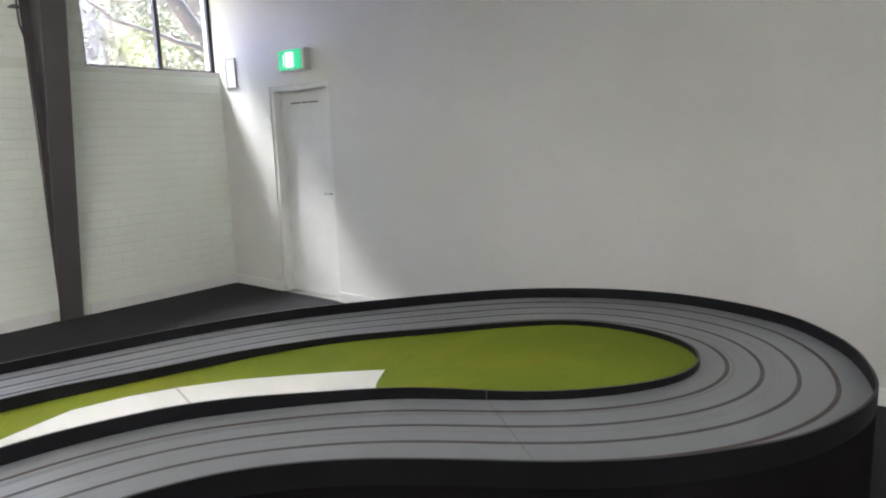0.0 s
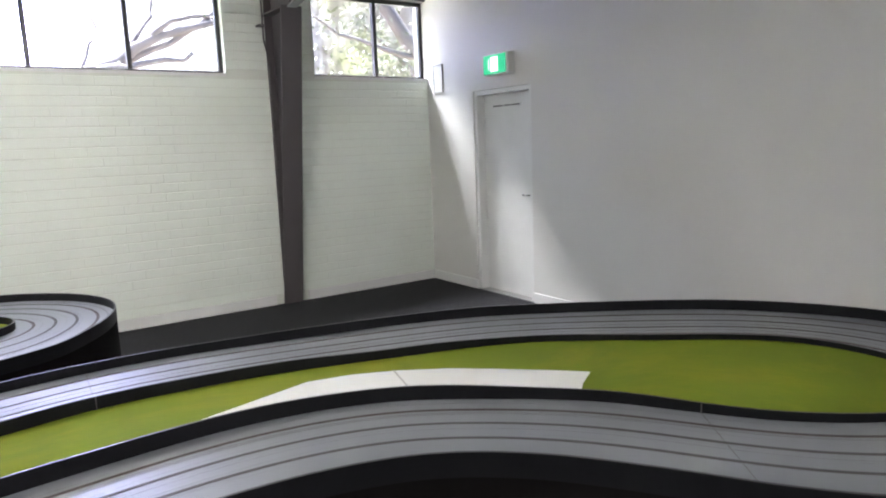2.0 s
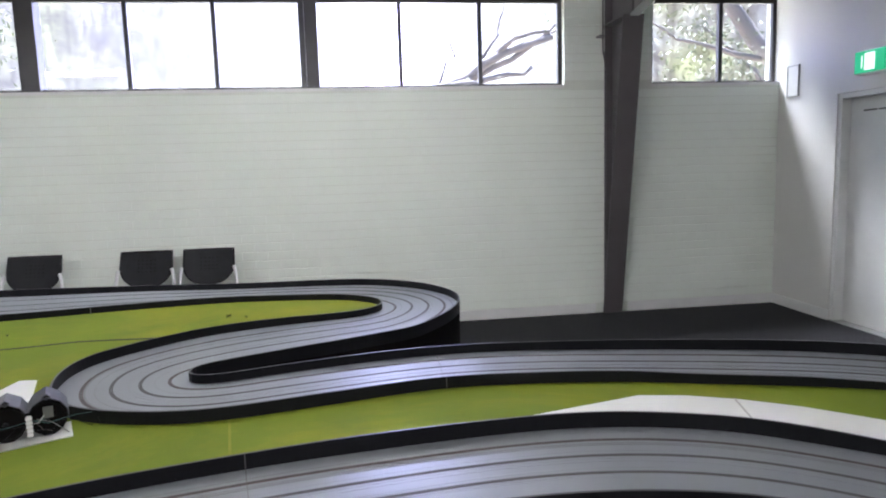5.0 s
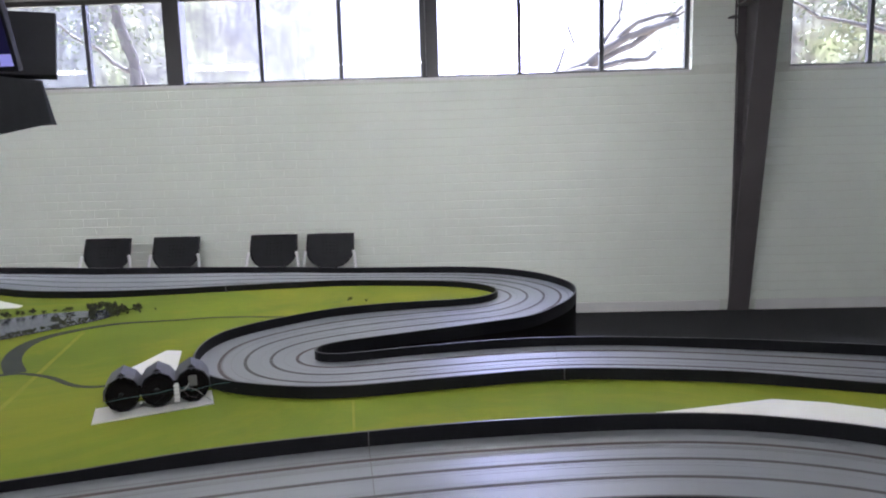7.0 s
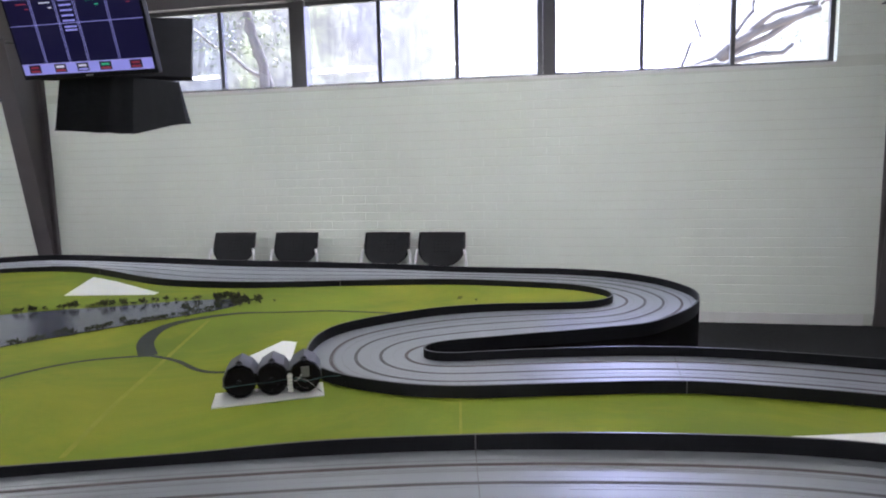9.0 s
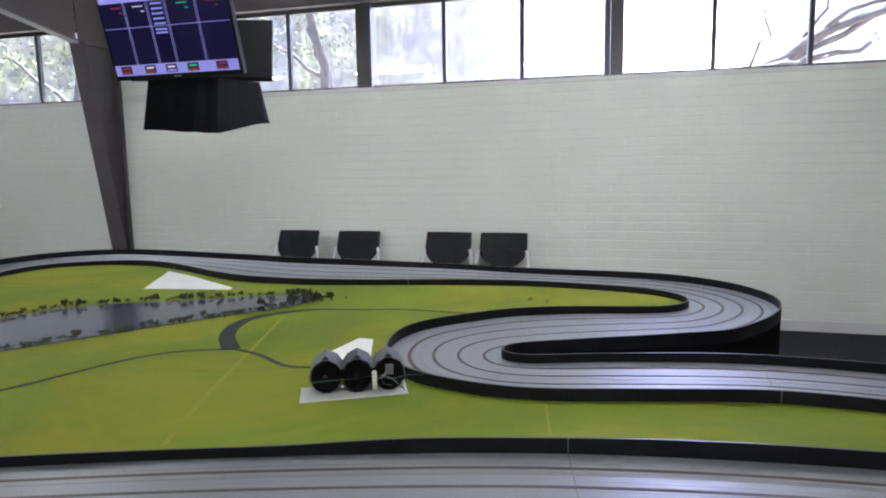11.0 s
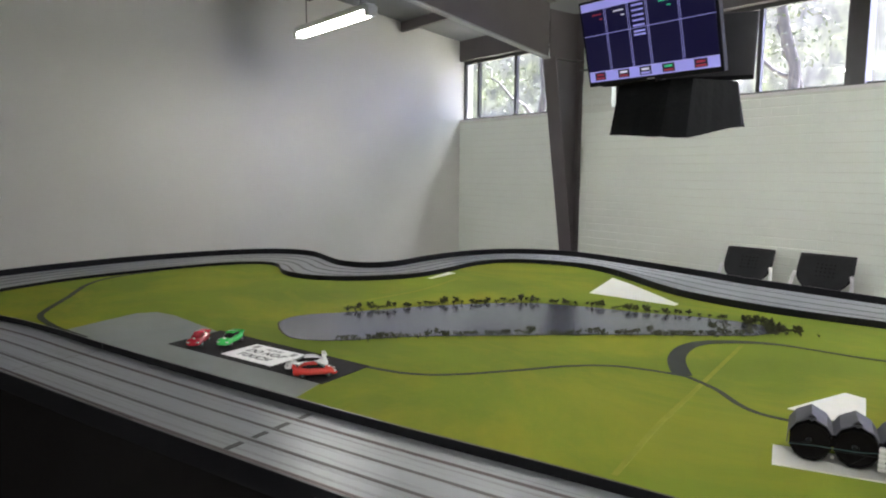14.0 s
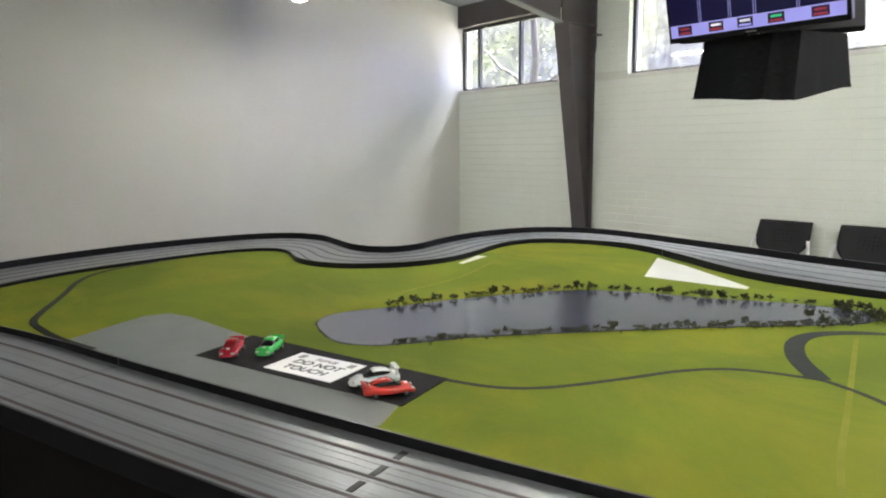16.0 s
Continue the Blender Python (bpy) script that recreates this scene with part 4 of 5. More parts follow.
def slot_car(x, y, rz, paint, label, wing, tint):
    """Heads along local +x."""
    t = thing("slot_car", x, y, ZT + 0.0045, rz, label, "model car", "slot cars on display")
    t.scale = (1.08, 1.08, 1.22)
    sections = ((-0.077, 0.019, 0.010, 0.026), (-0.073, 0.027, 0.007, 0.031), (-0.058, 0.0315, 0.006, 0.034), (-0.044, 0.0335, 0.006, 0.0345), (-0.024, 0.0315, 0.006, 0.031), (0.004, 0.0312, 0.006, 0.0295),
                (0.030, 0.0318, 0.006, 0.0295), (0.046, 0.0332, 0.006, 0.0300), (0.060, 0.0305, 0.006, 0.0245), (0.071, 0.024, 0.007, 0.0175), (0.077, 0.013, 0.009, 0.0125))

    def loft(rows, sides=18, power=2.6):
        bml = bmesh.new()
        rings = []
        for px, w, z0, z1 in rows:
            zc, hz = (z0 + z1) / 2, (z1 - z0) / 2
            ring = []
            for q in range(sides):
                a = q * math.tau / sides
                c, d = math.cos(a), math.sin(a)
                ring.append(bml.verts.new((px, w * math.copysign(abs(c) ** (2 / power), c), zc + hz * math.copysign(abs(d) ** (2 / power), d))))
            rings.append(ring)
        for a_, b_ in zip(rings, rings[1:]):
            for q in range(sides):
                bml.faces.new((a_[q], a_[(q + 1) % sides], b_[(q + 1) % sides], b_[q]))
        bml.faces.new(rings[0])
        bml.faces.new(rings[-1])
        return bml

    body = part("body", loft(sections), paint, t, smooth=True)
    part("cabin_glass", loft(((-0.052, 0.016, 0.026, 0.033), (-0.040, 0.0215, 0.026, 0.0395), (-0.022, 0.0235, 0.026, 0.0435), (-0.004, 0.0235, 0.026, 0.0440), (0.014, 0.0225, 0.026, 0.0390), (0.034, 0.018, 0.024, 0.0305)), 18, 2.3), tint, t, "windows moulded into the shell", True)
    part("roof", loft(((-0.052, 0.014, 0.032, 0.0372), (-0.038, 0.0195, 0.036, 0.0425), (-0.022, 0.0212, 0.038, 0.0454), (-0.004, 0.0210, 0.038, 0.0458), (0.007, 0.0175, 0.037, 0.0434)), 16, 2.2), paint, t, "", True)
    for px in (-0.044, 0.046):
        for s in (-1, 1):
            wh = part("wheel", tube([(px, s * 0.022, 0.0105), (px, s * 0.0312, 0.0105)], 0.0105, 14), M_RUBBER, t)
            part("rim", tube([(px, s * 0.0308, 0.0105), (px, s * 0.0318, 0.0105)], 0.005, 10), M_RIM, wh)
    if wing:
        part("rear_wing", box(-0.074, -0.058, -0.030, 0.030, wing, wing + 0.0022, 0.0008), paint, t)
        for s in (-1, 1):
            part("wing_strut", box(-0.068, -0.060, s * 0.029 - 0.001, s * 0.029 + 0.001, 0.028, wing + 0.001), paint, t)
    else:
        part("tail_spoiler", loft(((-0.0795, 0.024, 0.0335, 0.0375), (-0.077, 0.028, 0.030, 0.0385), (-0.068, 0.030, 0.028, 0.0355), (-0.058, 0.028, 0.028, 0.0335)), 14, 3.2), paint, t, "", True)
    part("bonnet_stripe", box(0.044, 0.053, -0.005, 0.005, 0.0285, 0.0308, 0.0005), M_CARD, t, "pale racing number patch")
    for s in (-1, 1):
        part("side_stripe", box(-0.030, 0.024, s * 0.0312 - 0.0012, s * 0.0312 + 0.0012, 0.012, 0.018, 0.0005), M_CARD if wing else paint, t)
    for s in (-1, 1):
        part("headlight", box(0.064, 0.070, s * 0.019 - 0.005, s * 0.019 + 0.005, 0.017, 0.021, 0.001), M_STEEL_PALE, t)
    return t


slot_car(-3.19, 1.28, -37, car_paint("red_car_paint", (0.40, 0.018, 0.035)), "dark red glossy slot car parked on the black mat", 0.0, M_REDGLASS)
slot_car(-3.11, 1.395, -47, car_paint("green_car_paint", (0.035, 0.36, 0.07)), "bright green glossy slot car parked on the black mat", 0.0, M_TINT)
slot_car(-2.555, 1.49, 249, car_paint("white_car_paint", (0.75, 0.75, 0.74)), "white slot car with tall rear wing beside the sign", 0.046, M_TINT)
slot_car(-2.45, 1.475, 65, car_paint("orange_red_car_paint", (0.62, 0.045, 0.035)), "orange-red slot car with black wheel arches", 0.0, M_TINT)

M_PAPER = material("white_paper", (0.86, 0.86, 0.85), 0.6, second=(0.83, 0.83, 0.82), scale=6, spec=0.2)
sheet = thing("do_not_touch_sign", -2.843, 1.437, ZT + 0.0045, 17.5, "white paper sign asking please do not touch", "sign")
part("paper", box(-0.155, 0.155, -0.097, 0.097, 0, 0.002), M_PAPER, sheet)


def lettering(body, size, x, y, parent, font_label, ink):
    cu = bpy.data.curves.new("lettering", 'FONT')
    cu.body = body
    cu.size = size
    cu.extrude = 0.0004
    cu.offset = 0.0008
    cu.align_x = 'CENTER'
    cu.shear = 0.15
    ob = new("lettering", cu)
    ob.location = (x, y, 0.0026)
    ob.parent = parent
    cu.materials.append(ink)
    deps = bpy.context.evaluated_depsgraph_get()
    me = bpy.data.meshes.new_from_object(ob.evaluated_get(deps))
    mob = new("lettering", me)
    mob.location = (x, y, 0.0026)
    mob.parent = parent
    bpy.data.objects.remove(ob)
    return tagged(mob, font_label)


lettering("PLEASE", 0.031, 0.0, 0.050, sheet, "grey printed writing", M_STEEL_PALE)
lettering("DO NOT", 0.054, 0.0, -0.006, sheet, "dark printed writing", M_MARK)
lettering("TOUCH", 0.054, -0.008, -0.064, sheet, "dark printed writing", M_MARK)
for s in (-1, 1):
    part("hand_symbol", box(s * 0.115 - 0.014, s * 0.115 + 0.014, 0.045, 0.08, 0.001, 0.0026, 0.0), M_STEEL_PALE, sheet, "grey printed symbol")


# ---------- chairs along the brick wall ----------
# chrome uprights: a near-white, non-metal colour stands in for their highlights
M_CHROME_GLINT = material("chrome_glint_white", (0.93, 0.93, 0.94), 0.2, metal=0.0, scale=5, coat=0.5)


def stack_chair(x, y):
    t = thing("stacking_chair", x, y, 0, 0, "black plastic stacking chair with chrome frame against the wall", "chair", "chairs along the wall")
    # backrest shell, rounded at the bottom, with small perforations
    bm = bmesh.new()
    nx, nz = 18, 14
    W, z0, z1 = 0.24, 0.535, 0.860

    def shell(u, v, back):
        # u across -1..1, v up 0..1
        half = W * (1.0 - 0.06 * v) * (math.sqrt(max(0.0, 1 - (1 - min(v / 0.60, 1.0)) ** 2)) * 0.97 + 0.03)
        xx = u * half
        yy = 0.125 * (v - 1) + 0.02 * (1 - u * u) + back
        return (xx, yy, z0 + (z1 - z0) * v)

    g0 = [[bm.verts.new(shell(-1 + 2 * i / nx, j / nz, 0.0)) for i in range(nx + 1)] for j in range(nz + 1)]
    g1 = [[bm.verts.new(shell(-1 + 2 * i / nx, j / nz, 0.012)) for i in range(nx + 1)] for j in range(nz + 1)]
    for j in range(nz):
        for i in range(nx):
            bm.faces.new((g0[j][i], g0[j][i + 1], g0[j + 1][i + 1], g0[j + 1][i]))
            bm.faces.new((g1[j][i], g1[j + 1][i], g1[j + 1][i + 1], g1[j][i + 1]))
    for j in range(nz):
        for i in (0, nx):
            bm.faces.new((g0[j][i], g0[j + 1][i], g1[j + 1][i], g1[j][i]))
    for i in range(nx):
        for j in (0, nz):
            bm.faces.new((g0[j][i], g0[j][i + 1], g1[j][i + 1], g1[j][i]))
    back = part("backrest", bm, M_BLACK, t, "curved black plastic shell with small holes", True)
    for i in range(-2, 3):
        for j in range(4):
            part("hole", tube([(i * 0.035, 0.125 * ((0.68 + j * 0.032 - 0.535) / 0.325 - 1) + 0.0165, 0.68 + j * 0.032), (i * 0.035, 0.125 * ((0.68 + j * 0.032 - 0.535) / 0.325 - 1) + 0.021, 0.68 + j * 0.032)], 0.006, 6), M_SKIRT, back)
    part("seat", box(-0.23, 0.23, -0.55, -0.13, 0.435, 0.46, 0.011), M_BLACK, t, "black plastic seat")
    for s in (-1, 1):
        part("back_upright", tube([(s * 0.228, -0.088, 0.705), (s * 0.240, -0.102, 0.655), (s * 0.251, -0.137, 0.56), (s * 0.253, -0.165, 0.47), (s * 0.247, -0.21, 0.43), (s * 0.235, -0.52, 0.425)], 0.015, 10), M_CHROME_GLINT, t, "chrome tube with its highlights painted in as near-white", True)
        part("front_leg", tube([(s * 0.235, -0.50, 0.425), (s * 0.24, -0.53, 0.20), (s * 0.24, -0.54, 0.0)], 0.011, 10), M_CHROME, t, "chrome tube", True)
        part("rear_leg", tube([(s * 0.237, -0.18, 0.43), (s * 0.24, -0.06, 0.20), (s * 0.24, 0.02, 0.0)], 0.011, 10), M_CHROME, t, "chrome tube", True)
    return t


chair = stack_chair(-3.33, 6.47)
for x in (-2.655, -1.705, -1.16):
    copy_thing(chair, pose(x, 6.47, 0))

# ---------- hanging screens ----------
M_SCREEN = glowing("screen_dark_blue", (0.003, 0.002, 0.032), 0.036)
M_SCRBAR = glowing("screen_lilac", (0.34, 0.34, 0.85), 0.036)
M_SCRLINE = glowing("screen_line", (0.26, 0.26, 0.62), 0.036)
M_SCRRED = glowing("screen_red", (0.30, 0.03, 0.06), 0.036)
M_SCRGRN = glowing("screen_green", (0.04, 0.55, 0.25), 0.036)
M_SCRWHITE = glowing("screen_white", (0.8, 0.8, 0.95), 0.036)
M_SCRBLACK = glowing("screen_black", (0.01, 0.008, 0.03), 0.036)


def television(name, x, y, z, tilt, rz, label, lit):
    t = new(name)
    t.matrix_basis = pose(x, y, z, tilt, 0, rz)
    tagged(t, label, "television")
    w, h = 0.3575, 0.405
    part("bezel", box(-w, w, 0.0, 0.035, 0, h, 0.005), M_BLACK, t)
    if lit:
        part("rear_housing", box(-w * 0.8, w * 0.8, 0.034, 0.075, 0.05, h * 0.85, 0.015), M_BLACK, t)
    if not lit:
        part("panel", box(-w + 0.015, w - 0.015, -0.002, 0.001, 0.018, h - 0.012), M_TINT, t)
        return t
    sx0, sx1, sz0, sz1 = -w + 0.014, w - 0.014, 0.022, h - 0.012
    W, H = sx1 - sx0, sz1 - sz0
    scr = part("screen", box(sx0, sx1, -0.002, 0.001, sz0, sz1), M_SCREEN, t, "lit race timing display")

    def panel(name_, u0, u1, v0, v1, mt, d=0.0):
        part(name_, box(sx0 + u0 * W, sx0 + u1 * W, -0.0032 - d, -0.0018 - d, sz0 + v0 * H, sz0 + v1 * H), mt, scr)
    panel("title_bar", 0.0, 1.0, 0.90, 1.0, M_SCRBAR)
    panel("footer_bar", 0.0, 1.0, 0.0, 0.135, M_SCRBAR)
    for u in (0.19, 0.375, 0.52, 0.755):
        for du in (0.0, 0.012):
            panel("grid_line", u + du, u + du + 0.0035, 0.135, 0.90, M_SCRLINE)
    panel("grid_line", 0.0, 1.0, 0.588, 0.598, M_SCRLINE)
    for u, mt in ((0.05, M_SCRRED), (0.25, M_SCRRED), (0.425, M_SCREEN), (0.60, M_SCRRED), (0.83, M_SCRRED)):
        panel("lap_box", u, u + 0.09, 0.02, 0.12, M_SCRBLACK, 0.001)
        panel("lap_bar", u + 0.01, u + 0.08, 0.03, 0.055, M_SCRRED if mt is M_SCRRED else M_SCRBAR, 0.002)
        panel("lap_bar", u + 0.015, u + 0.075, 0.075, 0.10, M_SCRGRN if u == 0.60 else (M_SCRRED if u in (0.05, 0.83) else M_SCRWHITE), 0.002)
    for v in (0.85, 0.79, 0.73, 0.67, 0.61, 0.54, 0.50):
        panel("text_bar", 0.415, 0.505, v, v + 0.022, M_SCRBAR, 0.001)
    for u, mt in ((0.09, M_SCRRED), (0.27, M_SCRWHITE), (0.62, M_SCRGRN), (0.85, M_SCRRED)):
        panel("text_bar", u, u + 0.08, 0.835, 0.85, mt, 0.001)
        panel("text_bar", u + 0.06, u + 0.085, 0.775, 0.79, mt, 0.001)
    part("badge", box(-0.02, 0.02, -0.0015, 0.0, 0.006, 0.012), M_STEEL_PALE, t)
    return t


tv = television("television", -2.108, 3.03, 1.972, 15.5, 0, "flat television hung from the roof showing a blue race timing grid", True)
tv2 = television("television", -2.169, 3.309, 1.985, 33, 205, "dark back-to-back television hung from the roof", False)
hood = thing("hanging_shroud", -2.16, 3.24, 1.72, 0, "black cloth shroud hanging under the televisions", "shroud")


def shroud_mesh():
    """A tapered cloth sleeve with soft corners, faint folds and a sagging hem, closed below."""
    low = [(-2.375, 3.085, 1.737), (-2.06, 3.050, 1.716), (-1.955, 3.095, 1.710), (-1.859, 3.394, 1.772), (-1.90, 3.50, 1.775), (-2.36, 3.50, 1.76)]
    top = [(-2.36, 3.125, 1.978), (-2.06, 3.115, 1.978), (-1.965, 3.145, 1.978), (-1.885, 3.39, 1.978), (-1.91, 3.44, 1.978), (-2.34, 3.44, 1.978)]
    per, levels = 9, 9
    bms = bmesh.new()
    rings = []
    for v in range(levels + 1):
        f = v / levels
        ring = []
        for k in range(6):
            a0, a1 = Vector(low[k]).lerp(Vector(top[k]), f), Vector(low[(k + 1) % 6]).lerp(Vector(top[(k + 1) % 6]), f)
            out = Vector((a1.y - a0.y, a0.x - a1.x, 0)).normalized()
            for q in range(per):
                u = q / per
                fold = 0.0018 * math.sin(7.0 * u * (a1 - a0).length / 0.12 + 1.3 * k + 1.5 * f) * math.sin(math.pi * u) * (1 - 0.5 * f)
                hem = (1 - f) ** 4 * 0.002 * math.sin(5.0 * u + 2.1 * k)
                ring.append(bms.verts.new(a0.lerp(a1, u) + out * fold + Vector((2.16, -3.24, -1.72 + hem))))
        rings.append(ring)
    n = len(rings[0])
    for r0, r1 in zip(rings, rings[1:]):
        for i in range(n):
            bms.faces.new((r0[i], r0[(i + 1) % n], r1[(i + 1) % n], r1[i]))
    bms.faces.new(rings[-1])
    return bms, [tuple(v.co) for v in rings[0]]


sleeve, hem_line = shroud_mesh()
part("sleeve", sleeve, M_CLOTH, hood)
part("hem", tube(hem_line + hem_line[:1], 0.0035, 6), M_CLOTH, hood, "rolled hem")
bm = bmesh.new()
bm.faces.new([bm.verts.new((x, y, z + 0.004)) for x, y, z in hem_line])
bmesh.ops.solidify(bm, geom=bm.faces[:], thickness=0.003)
part("base_cloth", bm, M_CLOTH, hood)
mount = thing("television_mount", -2.19, 3.225, 2.3, 0, "black ceiling pole carrying the televisions", "mount")
part("pole", tube([(0, 0, -0.325), (0, 0, RIDGE - SLOPE * 3.225 - 2.3)], 0.022, 12), M_BLACK, mount)
part("arm", box(-0.03, 0.03, -0.17, 0.18, -0.11, -0.07, 0.004), M_BLACK, mount)

# ---------- outside ----------
ground = tagged(mesh_object("ground", box(-60, 60, YN + WALL + 0.01, 70, -0.4, -0.02), M_GROUND), "dry bush ground outside", "ground", kind="structure")
backdrop = tagged(mesh_object("backdrop", box(-45, 45, 24, 24.1, -0.4, 13.5), M_BUSH), "overexposed bushland, its brightness painted into the emission", "backdrop", kind="structure")


def gum(x, y, limbs, label, leaves, big=1.0):
    t = thing("gum_tree", x, y, -0.02, 0, label, "tree", "gum trees outside")
    bmt = bmesh.new()
    tips = []
    for pts, r0, r1 in limbs:
        n = 9
        c = []
        p = [Vector(q) for q in pts]
        for i in range(n + 1):
            s = i / n * (len(p) - 1)
            k = min(int(s), len(p) - 2)
            c.append(p[k].lerp(p[k + 1], s - k) + Vector((rng.gauss(0, 0.035), rng.gauss(0, 0.035), rng.gauss(0, 0.03))) * (0 if i == 0 else 1))
        add_tube(bmt, c, [r0 + (r1 - r0) * i / n for i in range(n + 1)], 9)
        tips += c[4:]
    part("trunk", bmt, M_BARK, t, "pale peeling trunk and limbs", True)
    verts, faces = [], []
    for c in tips:
        for _ in range(leaves):
            o = c + Vector((rng.gauss(0, 0.4), rng.gauss(0, 0.4), rng.gauss(0, 0.35)))
            d = Vector((rng.gauss(0, 1), rng.gauss(0, 1), rng.gauss(-0.6, 0.8))).normalized()
            e = d.cross(Vector((rng.gauss(0, 1), rng.gauss(0, 1), rng.gauss(0, 1)))).normalized()
            L, B = big * rng.uniform(0.06, 0.13), big * rng.uniform(0.010, 0.020)
            k = len(verts)
            verts += [o, o + d * L * 0.5 + e * B, o + d * L, o + d * L * 0.5 - e * B]
            faces.append((k, k + 1, k + 2, k + 3))
    me = bpy.data.meshes.new("crown")
    me.from_pydata([tuple(v) for v in verts], [], faces)
    me.materials.append(M_LEAF)
    cr = new("crown", me)
    cr.parent = t
    return t


gum(1.0, 10.6, [([(-1.2, 0, 0), (-0.1, 0, 2.3), (0.86, 0, 2.84), (1.50, 0, 3.22), (2.38, 0.1, 3.56)], 0.13, 0.05), ([(-0.7, 0.1, 1.2), (0.3, 0.1, 2.5), (1.25, 0.1, 2.98), (2.0, 0.1, 3.34), (2.5, 0.2, 3.75)], 0.09, 0.03),
                ([(0.75, -0.1, 2.75), (1.34, -0.1, 2.88), (2.03, -0.1, 3.02)], 0.07, 0.025), ([(1.3, 0, 3.1), (1.75, 0, 3.45), (2.3, 0.1, 3.62), (2.6, 0.1, 3.64)], 0.05, 0.02), ([(0.45, 0, 2.6), (0.75, 0.2, 3.2), (0.85, 0.2, 3.9)], 0.035, 0.012),
                ([(1.1, 0, 3.0), (1.5, 0.1, 3.5), (1.7, 0.2, 4.1)], 0.04, 0.012)], "leaning grey gum tree with many twisted limbs", 4, 0.8)
gum(6.2, 9.4, [([(1.6, 0, 0), (0.7, 0, 2.2), (-0.1, 0, 3.2), (-1.0, 0, 4.4)], 0.17, 0.09), ([(0.5, 0, 2.5), (1.0, 0, 3.6), (0.9, 0, 4.5)], 0.08, 0.03), ([(0.1, 0, 3.0), (-0.8, 0, 3.1), (-1.8, 0, 3.5)], 0.05, 0.015)],
    "leaning gum tree with warm brown trunk and leaves", 34, 1.0)
gum(-5.0, 10.8, [([(0.35, 0, 0), (0.15, 0, 2.4), (-0.1, 0, 3.4), (-0.35, 0, 4.4), (-0.5, 0, 5.4)], 0.10, 0.06), ([(0.0, 0, 3.0), (-0.8, 0, 3.5), (-1.3, 0, 3.9)], 0.04, 0.015), ([(0.1, 0.3, 2.6), (-0.5, 0.5, 3.6), (-0.6, 0.5, 4.6)], 0.04, 0.015)],
    "upright gum tree with grey-green leaves", 60, 0.9)
gum(-11.0, 11.5, [([(0, 0, 0), (0.2, 0, 2.6), (0.1, 0, 5.0)], 0.12, 0.06), ([(0.1, 0, 2.4), (1.0, 0, 3.2), (2.0, 0, 3.7)], 0.06, 0.02), ([(0.1, 0, 2.8), (-1.0, 0, 3.4), (-1.8, 0, 4.2)], 0.05, 0.02), ([(0.1, 0, 2.0), (1.2, 0.3, 2.6), (2.4, 0.4, 2.9)], 0.05, 0.02)],
    "bushy gum tree with grey-green leaves", 60, 1.1)
gum(9.6, 13.0, [([(0, 0, 0), (-0.2, 0, 2.6), (-0.3, 0, 5.6)], 0.12, 0.06), ([(-0.2, 0, 2.2), (-1.4, 0, 3.4), (-2.4, 0, 4.2)], 0.07, 0.03), ([(-0.2, 0, 2.6), (0.9, 0, 3.4), (1.8, 0, 4.6)], 0.07, 0.03),
               ([(-0.1, 0, 1.6), (-1.2, 0.2, 2.5), (-2.4, 0.3, 3.0)], 0.05, 0.02)], "shady gum tree with dense grey-green leaves", 110, 1.3)

# ---------- bricks of the north wall ----------
COURSE, LONG, JOINT = 0.0862, 0.24, 0.005


def brick_mesh(w):
    bmb = bmesh.new()
    h, c = COURSE - JOINT, 0.003
    back = [bmb.verts.new(p) for p in ((-w / 2, 0.01, 0), (w / 2, 0.01, 0), (w / 2, 0.01, h), (-w / 2, 0.01, h))]
    mid = [bmb.verts.new(p) for p in ((-w / 2, c, 0), (w / 2, c, 0), (w / 2, c, h), (-w / 2, c, h))]
    e = 0.0004
    face = [bmb.verts.new(p) for p in ((-w / 2 + e, 0, c), (w / 2 - e, 0, c), (w / 2 - e, 0, h - c), (-w / 2 + e, 0, h - c))]
    for a, b in ((back, mid), (mid, face)):
        for i in range(4):
            bmb.faces.new((a[i], a[(i + 1) % 4], b[(i + 1) % 4], b[i]))
    bmb.faces.new(face)
    bmesh.ops.recalc_face_normals(bmb, faces=bmb.faces)
    me = bpy.data.meshes.new("brick")
    bmb.to_mesh(me)
    bmb.free()
    me.materials.append(M_BRICK)
    return me


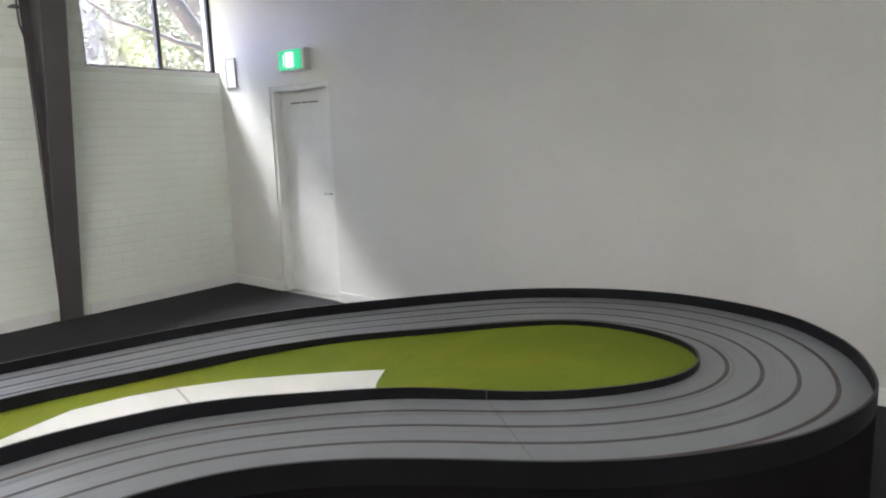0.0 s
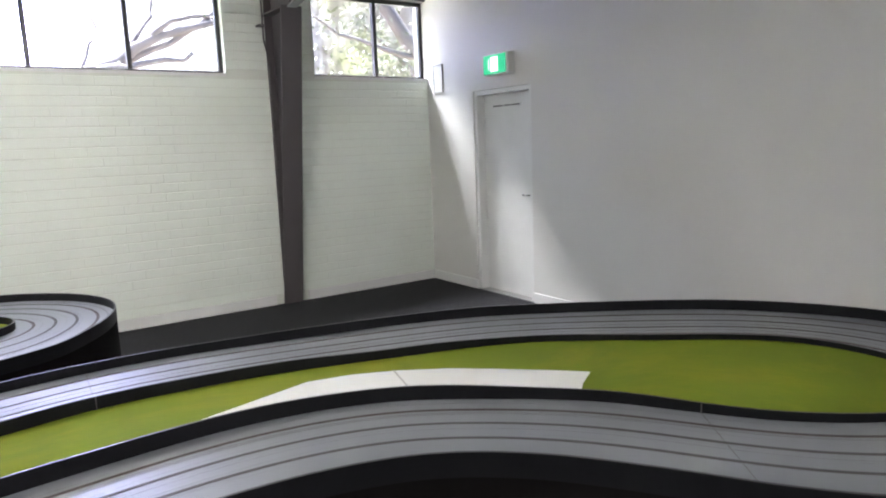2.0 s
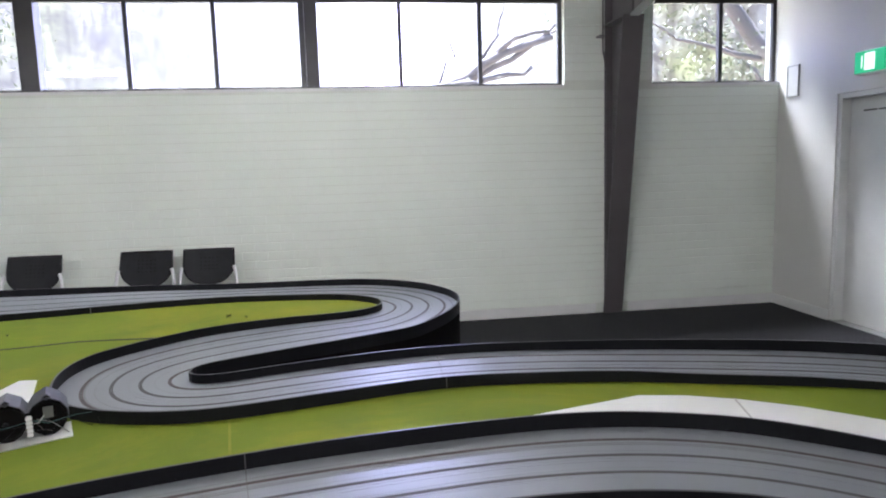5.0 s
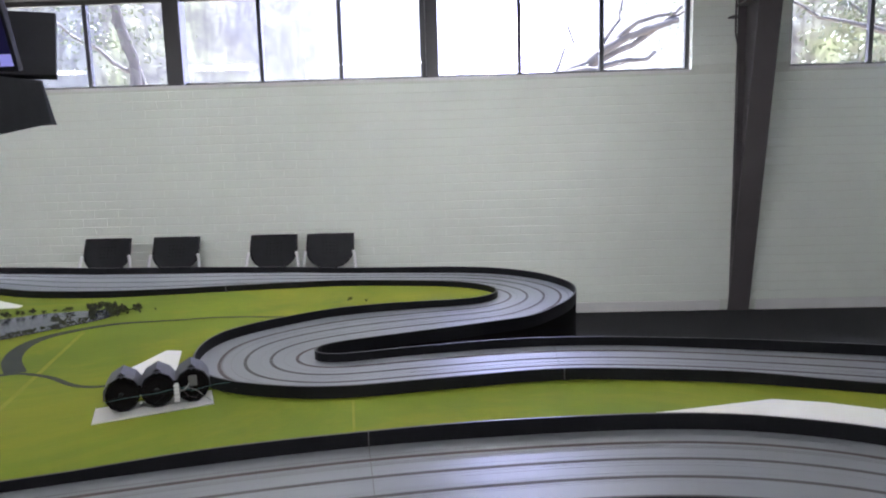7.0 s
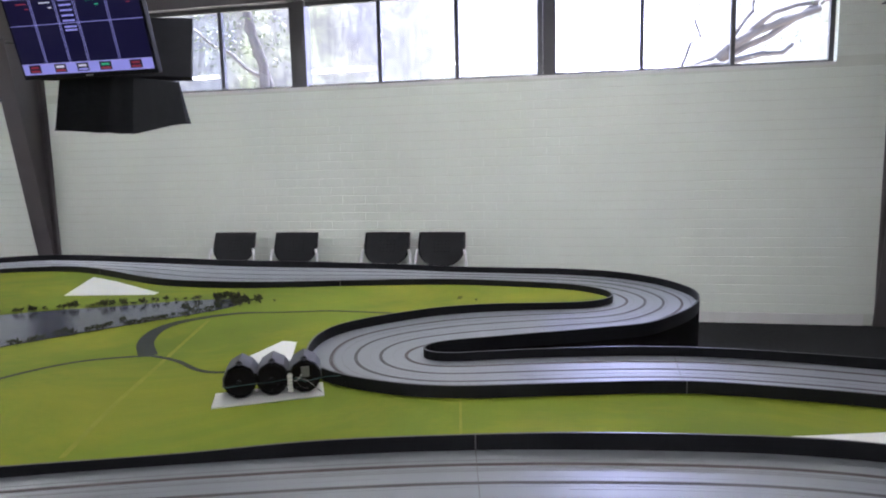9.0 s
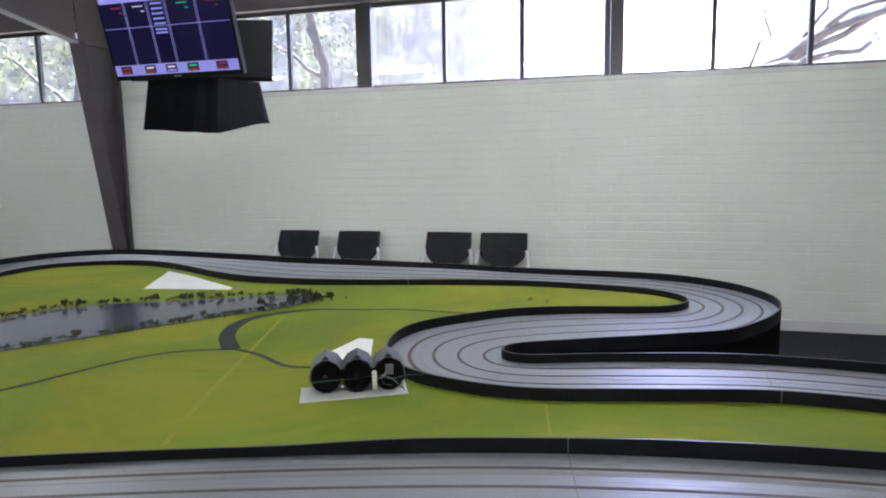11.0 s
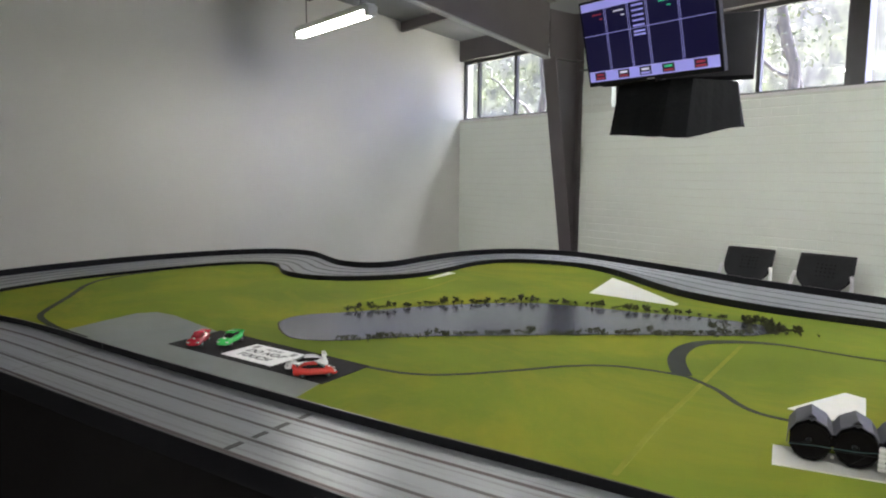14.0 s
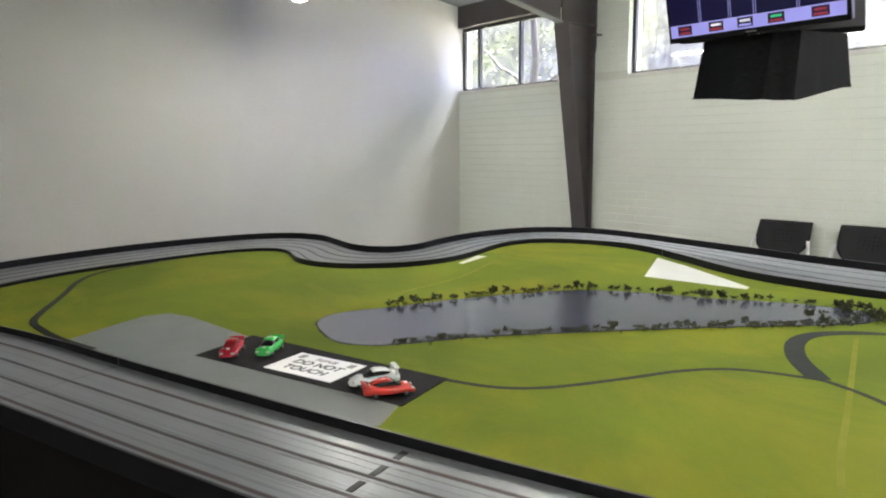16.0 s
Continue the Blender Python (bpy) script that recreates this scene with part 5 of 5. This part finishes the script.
whole = brick_mesh(LONG - 0.0002)
rest = []
count = 0
brng = random.Random(11)
z = 0.103
row = 0
while z < HEAD - 0.05:
    below = z + COURSE < SILL
    spans = [(XW, XE)] if below else [(-6.09, -5.13), (2.28, 3.185)]
    if z < SILL <= z + COURSE:
        spans = [(XW, XE)]
    for a, b in spans:
        x = a + (0 if row % 2 else -LONG / 2)
        while x < b - 0.02:
            x0, x1 = max(x, a) + 0.0001, min(x + LONG, b) - 0.0001
            top = min(z + COURSE - JOINT, SILL - 0.005) if z < SILL <= z + COURSE else z + COURSE - JOINT
            dy, tz = brng.uniform(-0.0002, 0.0002), brng.uniform(-0.0007, 0.0007)
            if x1 - x0 > 0.02 and top - z > 0.02:
                if x1 - x0 > LONG - 2 * JOINT and top - z > COURSE - 2 * JOINT and -1.25 < x < 2.2 and z < 1.9 and count < 300:
                    ob = new("brick", whole)
                    ob.matrix_basis = pose((x0 + x1) / 2, YN + dy, z, 0, tz * 200, 0)
                    ob.parent = wall_north
                    count += 1
                else:
                    rest.append((x0, x1, YN + dy, z + tz, top + tz))
            x += LONG
    z += COURSE
    row += 1
verts, faces = [], []
for x0, x1, y, z0, z1 in rest:
    c, k = 0.003, len(verts)
    verts += [(x0, y + 0.01, z0), (x1, y + 0.01, z0), (x1, y + 0.01, z1), (x0, y + 0.01, z1), (x0, y + c, z0), (x1, y + c, z0), (x1, y + c, z1), (x0, y + c, z1),
              (x0 + 0.0004, y, z0 + c), (x1 - 0.0004, y, z0 + c), (x1 - 0.0004, y, z1 - c), (x0 + 0.0004, y, z1 - c)]
    for o in (0, 4):
        for i in range(4):
            faces.append((k + o + i, k + o + (i + 1) % 4, k + o + 4 + (i + 1) % 4, k + o + 4 + i))
    faces.append((k + 8, k + 9, k + 10, k + 11))
me = bpy.data.meshes.new("brickwork")
me.from_pydata(verts, [], faces)
me.materials.append(M_BRICK)
bw = new("brickwork", me)
bw.parent = wall_north
tagged(bw, "cream painted brick courses", kind="stuff")
